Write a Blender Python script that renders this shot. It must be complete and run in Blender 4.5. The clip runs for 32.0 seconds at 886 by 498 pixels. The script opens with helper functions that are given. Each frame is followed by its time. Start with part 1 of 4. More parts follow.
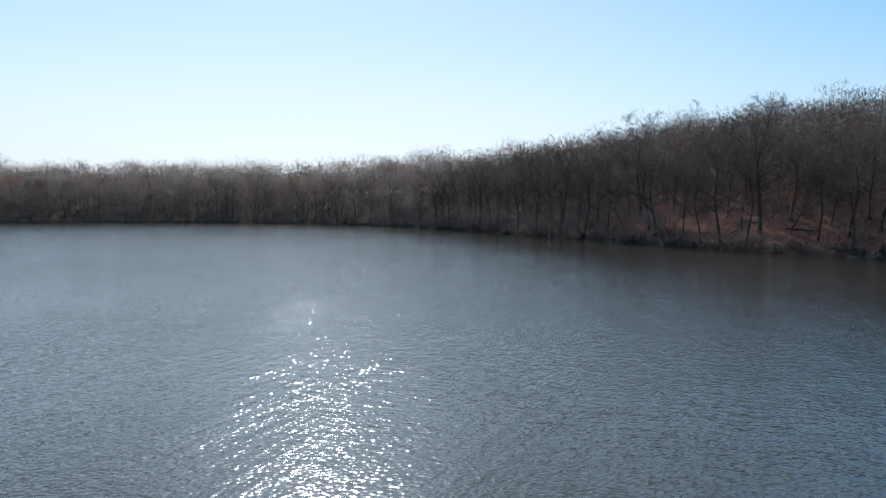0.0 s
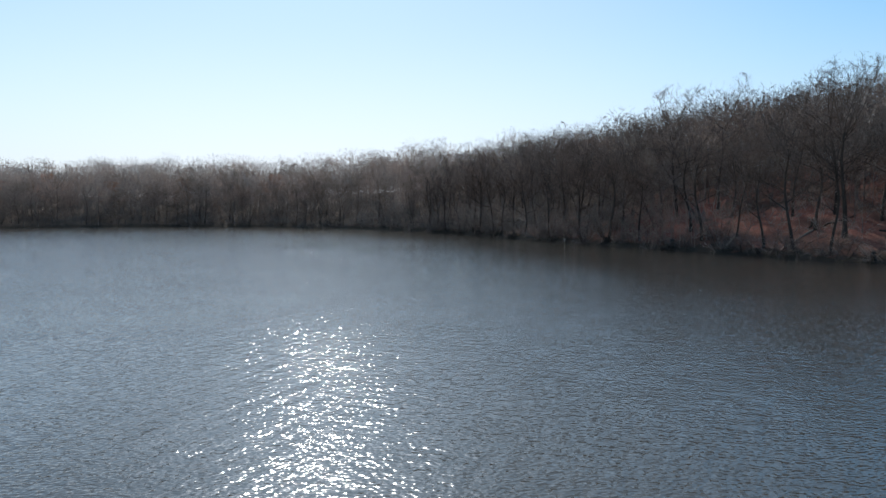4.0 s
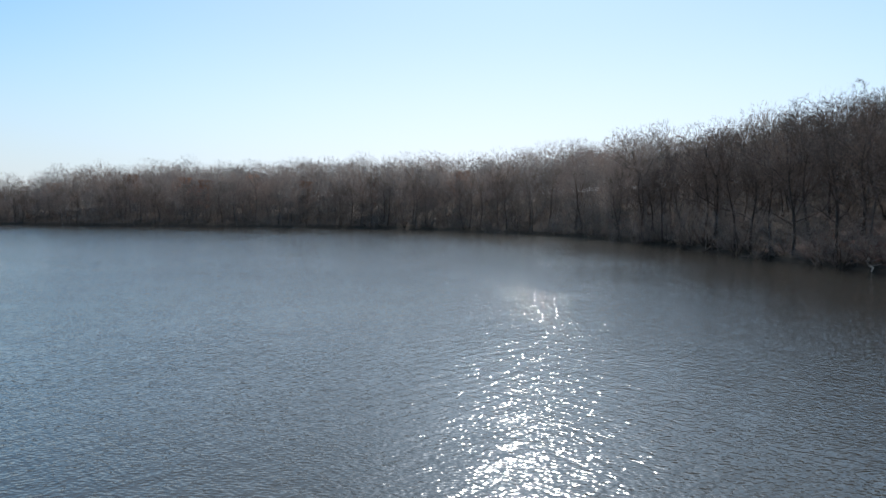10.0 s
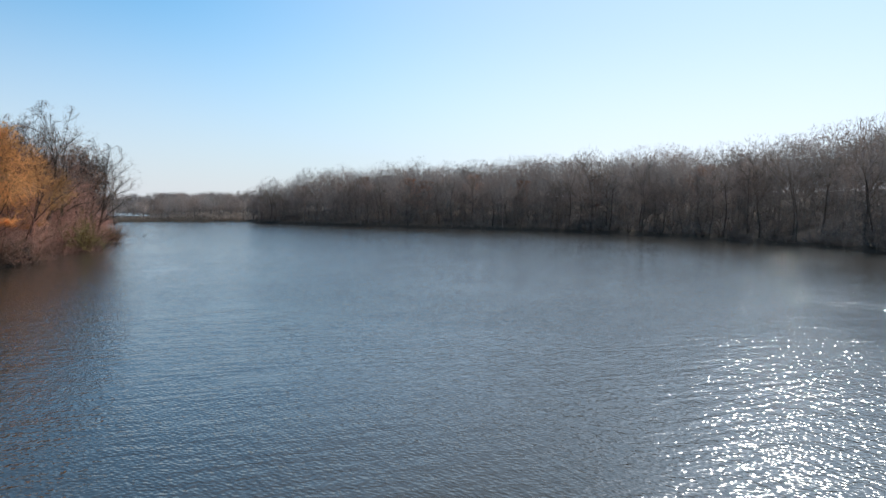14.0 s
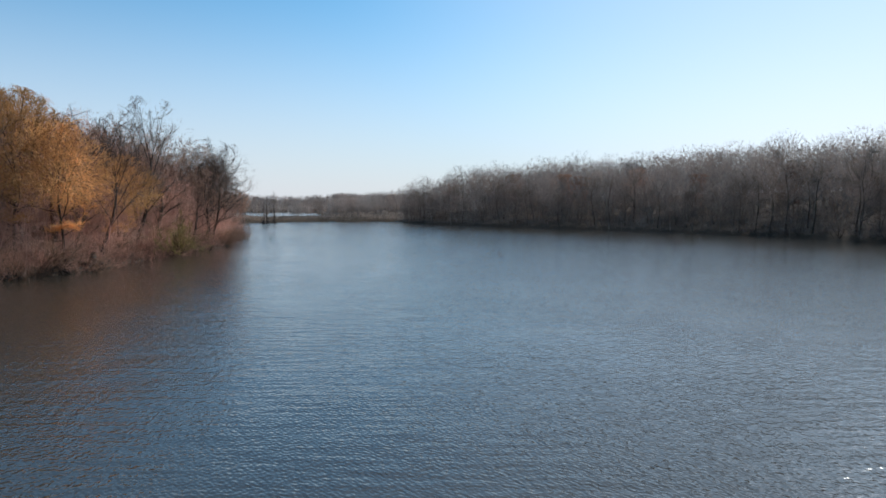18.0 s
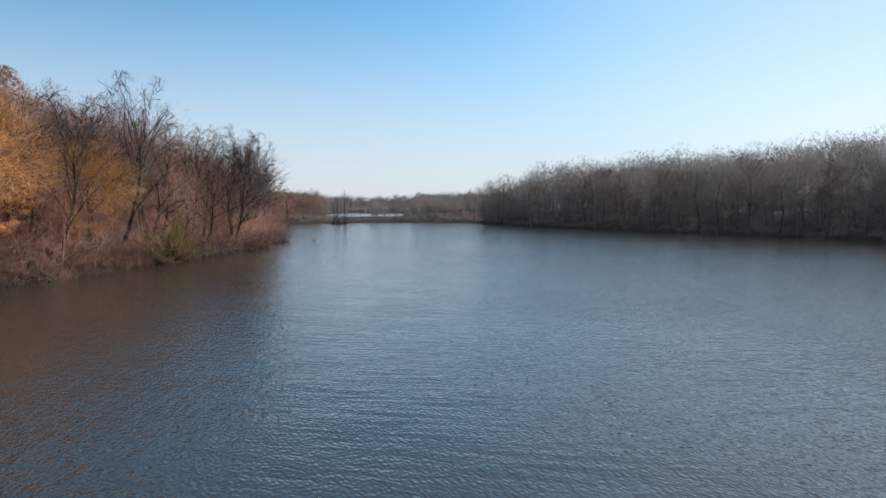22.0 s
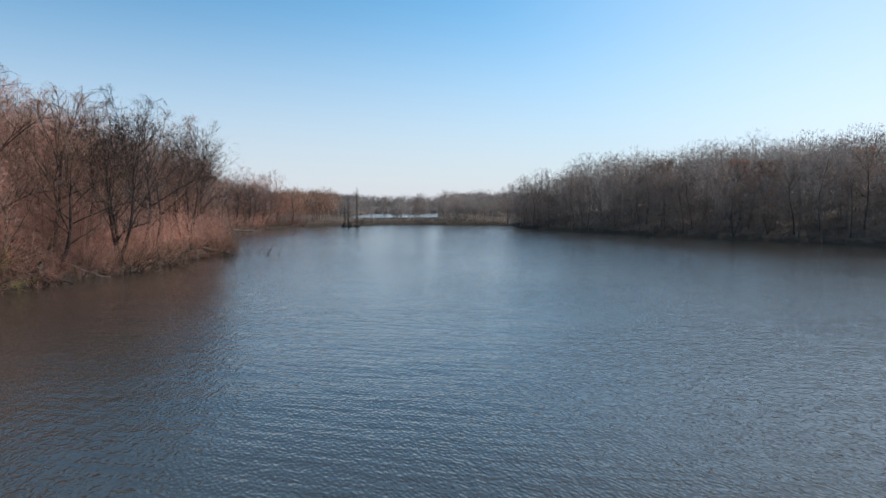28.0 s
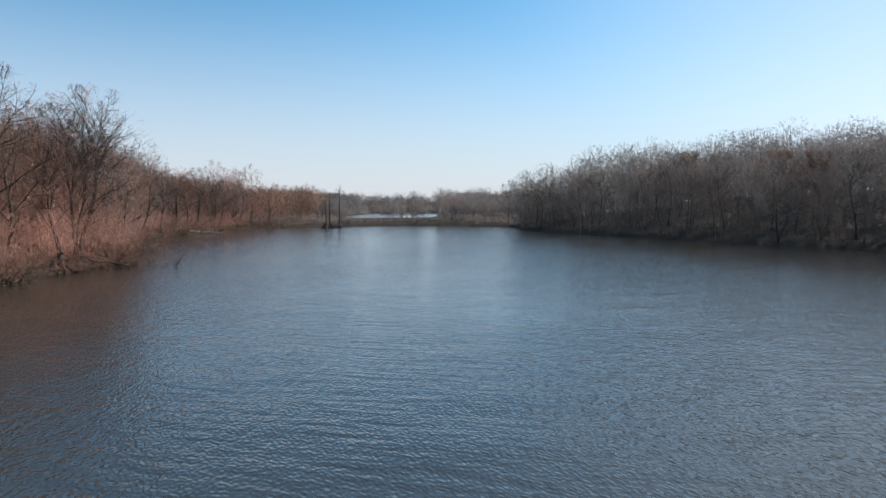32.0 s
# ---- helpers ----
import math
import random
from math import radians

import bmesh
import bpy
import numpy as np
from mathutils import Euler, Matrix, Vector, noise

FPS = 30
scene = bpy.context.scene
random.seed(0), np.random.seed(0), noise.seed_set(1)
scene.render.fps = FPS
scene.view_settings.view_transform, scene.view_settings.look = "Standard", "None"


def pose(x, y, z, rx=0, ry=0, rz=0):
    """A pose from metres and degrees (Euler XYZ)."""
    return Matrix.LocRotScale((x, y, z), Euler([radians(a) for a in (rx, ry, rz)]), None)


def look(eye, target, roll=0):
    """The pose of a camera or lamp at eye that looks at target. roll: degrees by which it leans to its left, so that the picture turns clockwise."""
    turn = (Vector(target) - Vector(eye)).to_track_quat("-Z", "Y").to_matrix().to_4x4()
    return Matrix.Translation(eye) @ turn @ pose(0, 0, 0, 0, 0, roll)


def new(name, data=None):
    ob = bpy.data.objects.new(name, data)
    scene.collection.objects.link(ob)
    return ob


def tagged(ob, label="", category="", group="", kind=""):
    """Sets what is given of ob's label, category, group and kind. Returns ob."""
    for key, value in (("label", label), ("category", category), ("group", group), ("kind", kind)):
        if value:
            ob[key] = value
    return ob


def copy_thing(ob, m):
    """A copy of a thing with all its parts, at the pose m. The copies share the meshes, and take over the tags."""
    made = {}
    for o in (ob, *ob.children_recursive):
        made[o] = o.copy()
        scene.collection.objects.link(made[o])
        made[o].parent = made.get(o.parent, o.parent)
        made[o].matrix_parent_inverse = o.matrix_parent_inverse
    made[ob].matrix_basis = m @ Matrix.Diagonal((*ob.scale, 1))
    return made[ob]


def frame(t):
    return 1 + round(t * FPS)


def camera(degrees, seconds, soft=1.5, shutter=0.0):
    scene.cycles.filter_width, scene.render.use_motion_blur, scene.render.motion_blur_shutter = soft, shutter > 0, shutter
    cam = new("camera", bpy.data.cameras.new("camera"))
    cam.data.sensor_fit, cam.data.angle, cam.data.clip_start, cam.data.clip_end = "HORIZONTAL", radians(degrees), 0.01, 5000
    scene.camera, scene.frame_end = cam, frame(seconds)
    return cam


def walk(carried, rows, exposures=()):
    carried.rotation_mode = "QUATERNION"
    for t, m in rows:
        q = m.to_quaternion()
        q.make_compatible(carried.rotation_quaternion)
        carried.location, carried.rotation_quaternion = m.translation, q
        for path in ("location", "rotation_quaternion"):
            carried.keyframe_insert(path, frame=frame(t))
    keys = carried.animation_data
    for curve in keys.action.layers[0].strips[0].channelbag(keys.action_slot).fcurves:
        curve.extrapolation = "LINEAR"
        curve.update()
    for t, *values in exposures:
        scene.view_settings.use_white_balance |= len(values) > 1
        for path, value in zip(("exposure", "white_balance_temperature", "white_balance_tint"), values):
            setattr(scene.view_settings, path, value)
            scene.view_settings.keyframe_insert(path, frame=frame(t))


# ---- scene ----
# The camera flies low over the lake: seconds, x, y, z, yaw, pitch, roll.
cam = camera(72.0, 32.0)
ROWS = [
    (0.0, 0.000, 0.000, 6.850, 0.00, -4.02, -0.27),
    (0.5, 0.113, 2.809, 6.828, 0.03, -4.00, -0.24),
    (1.0, 0.224, 5.622, 6.790, 0.05, -3.99, -0.19),
    (1.5, 0.333, 8.443, 6.730, 0.02, -3.98, -0.07),
    (2.0, 0.437, 11.277, 6.664, 0.04, -3.99, 0.02),
    (2.5, 0.538, 14.129, 6.620, -0.01, -3.97, 0.06),
    (3.0, 0.640, 16.997, 6.574, -0.10, -3.97, 0.14),
    (3.5, 0.744, 19.882, 6.560, -0.13, -3.96, 0.16),
    (5.5, 1.154, 31.792, 6.673, -0.41, -3.99, 0.16),
    (6.0, 1.284, 34.664, 6.703, -0.49, -3.98, 0.13),
    (6.5, 1.423, 37.509, 6.735, -0.54, -3.96, 0.13),
    (7.0, 1.573, 40.320, 6.759, 2.12, -3.94, 0.12),
    (7.5, 1.723, 43.106, 6.792, 5.46, -3.92, 0.06),
    (8.0, 1.861, 45.878, 6.801, 8.39, -3.94, 0.04),
    (8.5, 1.971, 48.643, 6.837, 11.37, -3.91, 0.01),
    (9.0, 2.047, 51.404, 6.876, 14.22, -3.91, -0.03),
    (9.5, 2.092, 54.158, 6.915, 17.07, -3.94, -0.11),
    (10.0, 2.109, 56.901, 6.946, 19.90, -3.95, -0.14),
    (10.5, 2.099, 59.628, 6.973, 22.84, -3.95, -0.16),
    (11.0, 2.055, 62.337, 6.980, 25.67, -3.97, -0.17),
    (11.5, 1.963, 65.028, 6.983, 28.59, -3.99, -0.19),
    (12.0, 1.812, 67.704, 6.968, 32.51, -3.97, -0.20),
    (12.5, 1.594, 70.366, 6.957, 37.15, -4.01, -0.29),
    (13.0, 1.302, 73.010, 6.968, 40.01, -4.01, -0.31),
    (13.5, 0.936, 75.626, 7.004, 40.71, -3.96, -0.31),
    (14.0, 0.495, 78.216, 7.019, 42.80, -3.93, -0.30),
    (14.5, -0.019, 80.778, 7.034, 44.90, -3.91, -0.32),
    (16.5, -3.926, 90.251, 7.101, 49.92, -4.06, -0.16),
    (17.0, -5.348, 92.390, 7.104, 51.67, -4.08, -0.10),
    (17.5, -6.840, 94.489, 7.107, 55.25, -4.07, -0.05),
    (18.0, -8.403, 96.548, 7.100, 58.94, -4.06, 0.03),
    (18.5, -10.038, 98.569, 7.076, 61.68, -4.05, 0.09),
    (19.0, -11.745, 100.550, 7.035, 62.67, -4.03, 0.12),
    (19.5, -13.527, 102.487, 6.957, 64.15, -4.02, 0.13),
    (20.0, -15.383, 104.375, 6.858, 65.61, -4.00, 0.08),
    (20.5, -17.311, 106.212, 6.768, 67.08, -4.00, 0.02),
    (21.0, -19.303, 107.995, 6.708, 67.54, -3.98, -0.02),
    (21.5, -21.353, 109.725, 6.670, 67.62, -3.99, -0.01),
    (22.0, -23.455, 111.404, 6.661, 67.72, -3.96, -0.01),
    (22.5, -25.607, 113.038, 6.654, 67.83, -3.93, 0.00),
    (23.0, -27.803, 114.634, 6.648, 68.23, -3.94, 0.02),
    (23.5, -30.041, 116.198, 6.648, 68.79, -3.94, 0.03),
    (24.0, -32.313, 117.736, 6.646, 69.36, -3.93, 0.03),
    (24.5, -34.613, 119.261, 6.681, 69.98, -3.93, 0.05),
    (25.0, -36.939, 120.785, 6.724, 70.50, -3.94, 0.08),
    (25.5, -39.284, 122.310, 6.767, 71.01, -3.94, 0.11),
    (27.5, -49.024, 128.470, 6.672, 71.97, -3.93, 0.00),
    (28.0, -51.461, 129.898, 6.670, 72.05, -3.94, 0.05),
    (28.5, -53.897, 131.307, 6.657, 72.11, -3.90, 0.06),
    (29.0, -56.333, 132.695, 6.627, 72.19, -3.89, 0.03),
    (29.5, -58.767, 134.061, 6.585, 72.27, -3.88, 0.04),
    (30.0, -61.201, 135.413, 6.536, 72.37, -3.87, -0.03),
    (30.5, -63.636, 136.759, 6.483, 72.44, -3.90, -0.07),
    (31.0, -66.073, 138.102, 6.435, 72.56, -3.89, -0.07),
    (31.5, -68.514, 139.449, 6.386, 72.62, -3.89, -0.08),
    (32.0, -70.955, 140.797, 6.328, 72.72, -3.92, -0.09),
]
walk(cam, [(t, pose(x, y, z, 90 + pitch, roll, yaw)) for t, x, y, z, yaw, pitch, roll in ROWS],
     exposures=[(0.0, 0.2, 6350, 8), (9.0, 0.2, 6350, 8), (20.0, 0.2, 6350, 8), (32.0, 0.2, 6350, 8)])

# ---- light: clear early-spring sun, ahead of the first stretch and a little to its left ----
SUN_AZIMUTH, SUN_HEIGHT = 12.0, 38.0
world = bpy.data.worlds.new("sky")
scene.world = world
world.use_nodes = True
wn = world.node_tree.nodes
wl = world.node_tree.links
sky = wn.new("ShaderNodeTexSky")
sky.sky_type = "NISHITA"
sky.sun_disc = False
sky.sun_elevation = radians(SUN_HEIGHT)
sky.sun_rotation = radians(-SUN_AZIMUTH)
sky.air_density, sky.dust_density, sky.ozone_density = 1.0, 0.4, 1.3
haze = wn.new("ShaderNodeMixRGB")
haze.blend_type = "MULTIPLY"
haze.inputs["Fac"].default_value = 1.0
haze.inputs["Color2"].default_value = (0.58, 0.97, 1.07, 1)
wl.new(sky.outputs["Color"], haze.inputs["Color1"])
# thin milky haze that thickens towards the horizon
way = wn.new("ShaderNodeTexCoord")
split = wn.new("ShaderNodeSeparateXYZ")
wl.new(way.outputs["Generated"], split.inputs["Vector"])
thick = wn.new("ShaderNodeMapRange")
thick.interpolation_type = "SMOOTHSTEP"
thick.inputs["From Min"].default_value, thick.inputs["From Max"].default_value = -0.05, 0.36
thick.inputs["To Min"].default_value, thick.inputs["To Max"].default_value = 0.92, 0.0
wl.new(split.outputs["Z"], thick.inputs["Value"])
milk = wn.new("ShaderNodeMixRGB")
milk.inputs["Color2"].default_value = (5.3, 5.05, 5.6, 1)
wl.new(thick.outputs["Result"], milk.inputs["Fac"])
wl.new(haze.outputs["Color"], milk.inputs["Color1"])
wn["Background"].inputs["Strength"].default_value = 0.124
to_sun = Vector((-math.sin(radians(SUN_AZIMUTH)) * math.cos(radians(SUN_HEIGHT)),
                 math.cos(radians(SUN_AZIMUTH)) * math.cos(radians(SUN_HEIGHT)), math.sin(radians(SUN_HEIGHT))))
# bright haze round the sun
near_sun = wn.new("ShaderNodeVectorMath")
near_sun.operation = "DOT_PRODUCT"
near_sun.inputs[1].default_value = to_sun
wl.new(way.outputs["Generated"], near_sun.inputs[0])
spread = wn.new("ShaderNodeMapRange")
spread.interpolation_type = "SMOOTHSTEP"
spread.inputs["From Min"].default_value, spread.inputs["From Max"].default_value = 0.58, 1.0
spread.inputs["To Min"].default_value, spread.inputs["To Max"].default_value = 0.0, 0.7
wl.new(near_sun.outputs["Value"], spread.inputs["Value"])
glare = wn.new("ShaderNodeMixRGB")
glare.inputs["Color1"].default_value = (4.6, 5.3, 6.5, 1)
glare.inputs["Color2"].default_value = (9.0, 8.3, 9.0, 1)
wl.new(thick.outputs["Result"], glare.inputs["Fac"])
core = wn.new("ShaderNodeMapRange")
core.interpolation_type = "SMOOTHSTEP"
core.inputs["From Min"].default_value, core.inputs["From Max"].default_value = 0.955, 1.0
core.inputs["To Min"].default_value, core.inputs["To Max"].default_value = 1.0, 5.0
wl.new(near_sun.outputs["Value"], core.inputs["Value"])
halo = wn.new("ShaderNodeVectorMath")
halo.operation = "SCALE"
wl.new(glare.outputs["Color"], halo.inputs[0])
wl.new(core.outputs["Result"], halo.inputs["Scale"])
aureole = wn.new("ShaderNodeMixRGB")
wl.new(halo.outputs["Vector"], aureole.inputs["Color2"])
wl.new(spread.outputs["Result"], aureole.inputs["Fac"])
wl.new(milk.outputs["Color"], aureole.inputs["Color1"])
wl.new(aureole.outputs["Color"], wn["Background"].inputs["Color"])
sun = new("sun", bpy.data.lights.new("sun", "SUN"))
sun.data.energy, sun.data.angle, sun.data.color = 3.9, radians(0.53), (1.0, 0.95, 0.87)
sun.matrix_world = look(to_sun * 300, (0, 0, 0))


# ---- materials ----
def material(name, roughness=0.8, specular=0.3):
    m = bpy.data.materials.new(name)
    m.use_nodes = True
    b = m.node_tree.nodes["Principled BSDF"]
    b.inputs["Roughness"].default_value = roughness
    b.inputs["Specular IOR Level"].default_value = specular
    return m, m.node_tree.nodes, m.node_tree.links, b


def noise_node(n, l, scale, detail=4.0, rough=0.6, vector=None):
    t = n.new("ShaderNodeTexNoise")
    t.inputs["Scale"].default_value, t.inputs["Detail"].default_value, t.inputs["Roughness"].default_value = scale, detail, rough
    if vector is not None:
        l.new(vector, t.inputs["Vector"])
    return t


def ramp_node(n, l, value, stops):
    r = n.new("ShaderNodeValToRGB")
    els = r.color_ramp.elements
    while len(els) < len(stops):
        els.new(0.5)
    for e, (p, c) in zip(els, stops):
        e.position, e.color = p, (*c, 1)
    l.new(value, r.inputs["Fac"])
    return r


def bump_node(n, l, height, distance, b, strength=1.0, normal=None):
    k = n.new("ShaderNodeBump")
    k.inputs["Distance"].default_value, k.inputs["Strength"].default_value = distance, strength
    l.new(height, k.inputs["Height"])
    if normal is not None:
        l.new(normal, k.inputs["Normal"])
    if b is not None:
        l.new(k.outputs["Normal"], b.inputs["Normal"])
    return k


def bark(name, dark, light, moss=None, thin=0.0):
    """Bark or twig colour: streaks along the stem, patches, and a change from tree to tree."""
    m, n, l, b = material(name, 0.85, 0.15)
    co = n.new("ShaderNodeTexCoord").outputs["Object"]
    st = n.new("ShaderNodeMapping")
    st.inputs["Scale"].default_value = (6, 6, 1.2)
    l.new(co, st.inputs["Vector"])
    fine = noise_node(n, l, 2.0, 5.0, 0.65, st.outputs["Vector"])
    c = ramp_node(n, l, fine.outputs["Fac"], [(0.3, dark), (0.7, light)])
    info = n.new("ShaderNodeObjectInfo")
    hs = n.new("ShaderNodeHueSaturation")
    rng = n.new("ShaderNodeMapRange")
    rng.inputs["To Min"].default_value, rng.inputs["To Max"].default_value = 0.65, 1.35
    l.new(info.outputs["Random"], rng.inputs["Value"])
    # neighbouring crowns differ in tone and warmth
    wide = noise_node(n, l, 0.13, 2.0, 0.6, co)
    tone = n.new("ShaderNodeMapRange")
    tone.inputs["From Min"].default_value, tone.inputs["From Max"].default_value = 0.3, 0.7
    tone.inputs["To Min"].default_value, tone.inputs["To Max"].default_value = 0.55, 1.45
    l.new(wide.outputs["Fac"], tone.inputs["Value"])
    both = n.new("ShaderNodeMath")
    both.operation = "MULTIPLY"
    l.new(rng.outputs["Result"], both.inputs[0])
    l.new(tone.outputs["Result"], both.inputs[1])
    l.new(both.outputs["Value"], hs.inputs["Value"])
    warm = noise_node(n, l, 0.09, 2.0, 0.5, co)
    tint = ramp_node(n, l, warm.outputs["Color"], [(0.42, (0.95, 1.0, 1.03)), (0.6, (1.10, 0.98, 0.93))])
    tinted = n.new("ShaderNodeMixRGB")
    tinted.blend_type = "MULTIPLY"
    tinted.inputs["Fac"].default_value = 1.0
    l.new(c.outputs["Color"], tinted.inputs["Color1"])
    l.new(tint.outputs["Color"], tinted.inputs["Color2"])
    l.new(tinted.outputs["Color"], hs.inputs["Color"])
    out = hs.outputs["Color"]
    if moss:
        big = noise_node(n, l, 0.5, 3.0, 0.5, co)
        f = ramp_node(n, l, big.outputs["Fac"], [(0.5, (0, 0, 0)), (0.66, (1, 1, 1))])
        mx = n.new("ShaderNodeMixRGB")
        mx.inputs["Color2"].default_value = (*moss, 1)
        l.new(f.outputs["Color"], mx.inputs["Fac"])
        l.new(out, mx.inputs["Color1"])
        out = mx.outputs["Color"]
    l.new(out, b.inputs["Base Color"])
    bump_node(n, l, fine.outputs["Fac"], 0.02, b, 0.6)
    if thin:
        # light scattered through a tuft of hair-fine twigs
        glow = n.new("ShaderNodeBsdfTranslucent")
        l.new(out, glow.inputs["Color"])
        mix = n.new("ShaderNodeMixShader")
        mix.inputs["Fac"].default_value = thin
        l.new(b.outputs["BSDF"], mix.inputs[1])
        l.new(glow.outputs["BSDF"], mix.inputs[2])
        l.new(mix.outputs["Shader"], n["Material Output"].inputs["Surface"])
    return m


BARK = bark("bark_grey", (0.055, 0.045, 0.038), (0.15, 0.125, 0.105), (0.07, 0.075, 0.035))
BARK_DARK = bark("bark_dark", (0.03, 0.025, 0.022), (0.085, 0.07, 0.058))
BARK_PALE = bark("bark_pale", (0.13, 0.115, 0.10), (0.30, 0.27, 0.24))
# grey twigs lightened: the haze over the far woods is put into this colour
TWIG_GREY_HAZE = bark("twigs_grey_haze", (0.165, 0.14, 0.123), (0.33, 0.28, 0.25), thin=0.35)
# darker twigs: the shade of backlit crowns is put into this colour
TWIG_DARK = bark("twigs_dark", (0.10, 0.08, 0.068), (0.21, 0.17, 0.148), thin=0.2)
TWIG_RED = bark("twigs_red", (0.28, 0.162, 0.125), (0.47, 0.285, 0.222), thin=0.25)
TWIG_BROWN = bark("twigs_brown", (0.24, 0.145, 0.10), (0.42, 0.27, 0.19), thin=0.2)
TWIG_RUST = bark("twigs_rust", (0.26, 0.145, 0.10), (0.42, 0.24, 0.165), thin=0.25)
TWIG_GOLD = bark("twigs_gold", (0.56, 0.30, 0.125), (0.74, 0.44, 0.19), thin=0.3)
TWIG_OLIVE = bark("twigs_olive", (0.24, 0.19, 0.08), (0.42, 0.34, 0.15), thin=0.2)
WOOD_DEAD = bark("dead_wood", (0.2, 0.17, 0.14), (0.45, 0.4, 0.34))


def water_material():
    """Brown, slightly cloudy lake water under small wind ripples in patches."""
    m, n, l, b = material("lake_water", 0.09, 0.5)
    b.inputs["IOR"].default_value = 1.38
    co = n.new("ShaderNodeTexCoord").outputs["Object"]

    def across(turn, quick, slow):
        """Coordinates that vary fast along one heading and slowly across it."""
        spin, squeeze = n.new("ShaderNodeMapping"), n.new("ShaderNodeMapping")
        spin.inputs["Rotation"].default_value = (0, 0, radians(turn))
        squeeze.inputs["Scale"].default_value = (quick, slow, 1)
        l.new(co, spin.inputs["Vector"])
        l.new(spin.outputs["Vector"], squeeze.inputs["Vector"])
        return squeeze.outputs["Vector"]

    def times(value, factor):
        q = n.new("ShaderNodeMath")
        q.operation = "MULTIPLY"
        l.new(value, q.inputs[0])
        if isinstance(factor, float):
            q.inputs[1].default_value = factor
        else:
            l.new(factor, q.inputs[1])
        return q.outputs["Value"]

    def plus(one, two):
        q = n.new("ShaderNodeMath")
        l.new(one, q.inputs[0])
        l.new(two, q.inputs[1])
        return q.outputs["Value"]

    murk = noise_node(n, l, 0.02, 3.0, 0.5, co)
    c = ramp_node(n, l, murk.outputs["Fac"], [(0.35, (0.037, 0.034, 0.028)), (0.65, (0.047, 0.041, 0.031))])
    l.new(c.outputs["Color"], b.inputs["Base Color"])
    crest = noise_node(n, l, 1.0, 1.0, 0.4, across(30, 2.3, 0.45))
    chop = noise_node(n, l, 1.0, 1.0, 0.4, across(106, 3.0, 0.9))
    spark = noise_node(n, l, 1.0, 0.5, 0.5, across(78, 10.0, 6.0))
    gust = noise_node(n, l, 0.035, 3.0, 0.6, co)
    calm = ramp_node(n, l, gust.outputs["Fac"], [(0.36, (0.65, 0.65, 0.65)), (0.62, (1, 1, 1))])
    waves = plus(plus(times(crest.outputs["Fac"], CREST), times(chop.outputs["Fac"], CHOP)), times(spark.outputs["Fac"], SPARK))
    k = bump_node(n, l, times(waves, calm.outputs["Color"]), 1.0, b)
    k.inputs["Filter Width"].default_value = 0.004
    b.inputs["Coat Weight"].default_value, b.inputs["Coat Roughness"].default_value, b.inputs["Coat IOR"].default_value = 0.6, 0.10, 1.36
    l.new(k.outputs["Normal"], b.inputs["Coat Normal"])
    return m


CREST, CHOP, SPARK = 0.047, 0.037, 0.032  # heights of the wind ripples in metres
WATER = water_material()


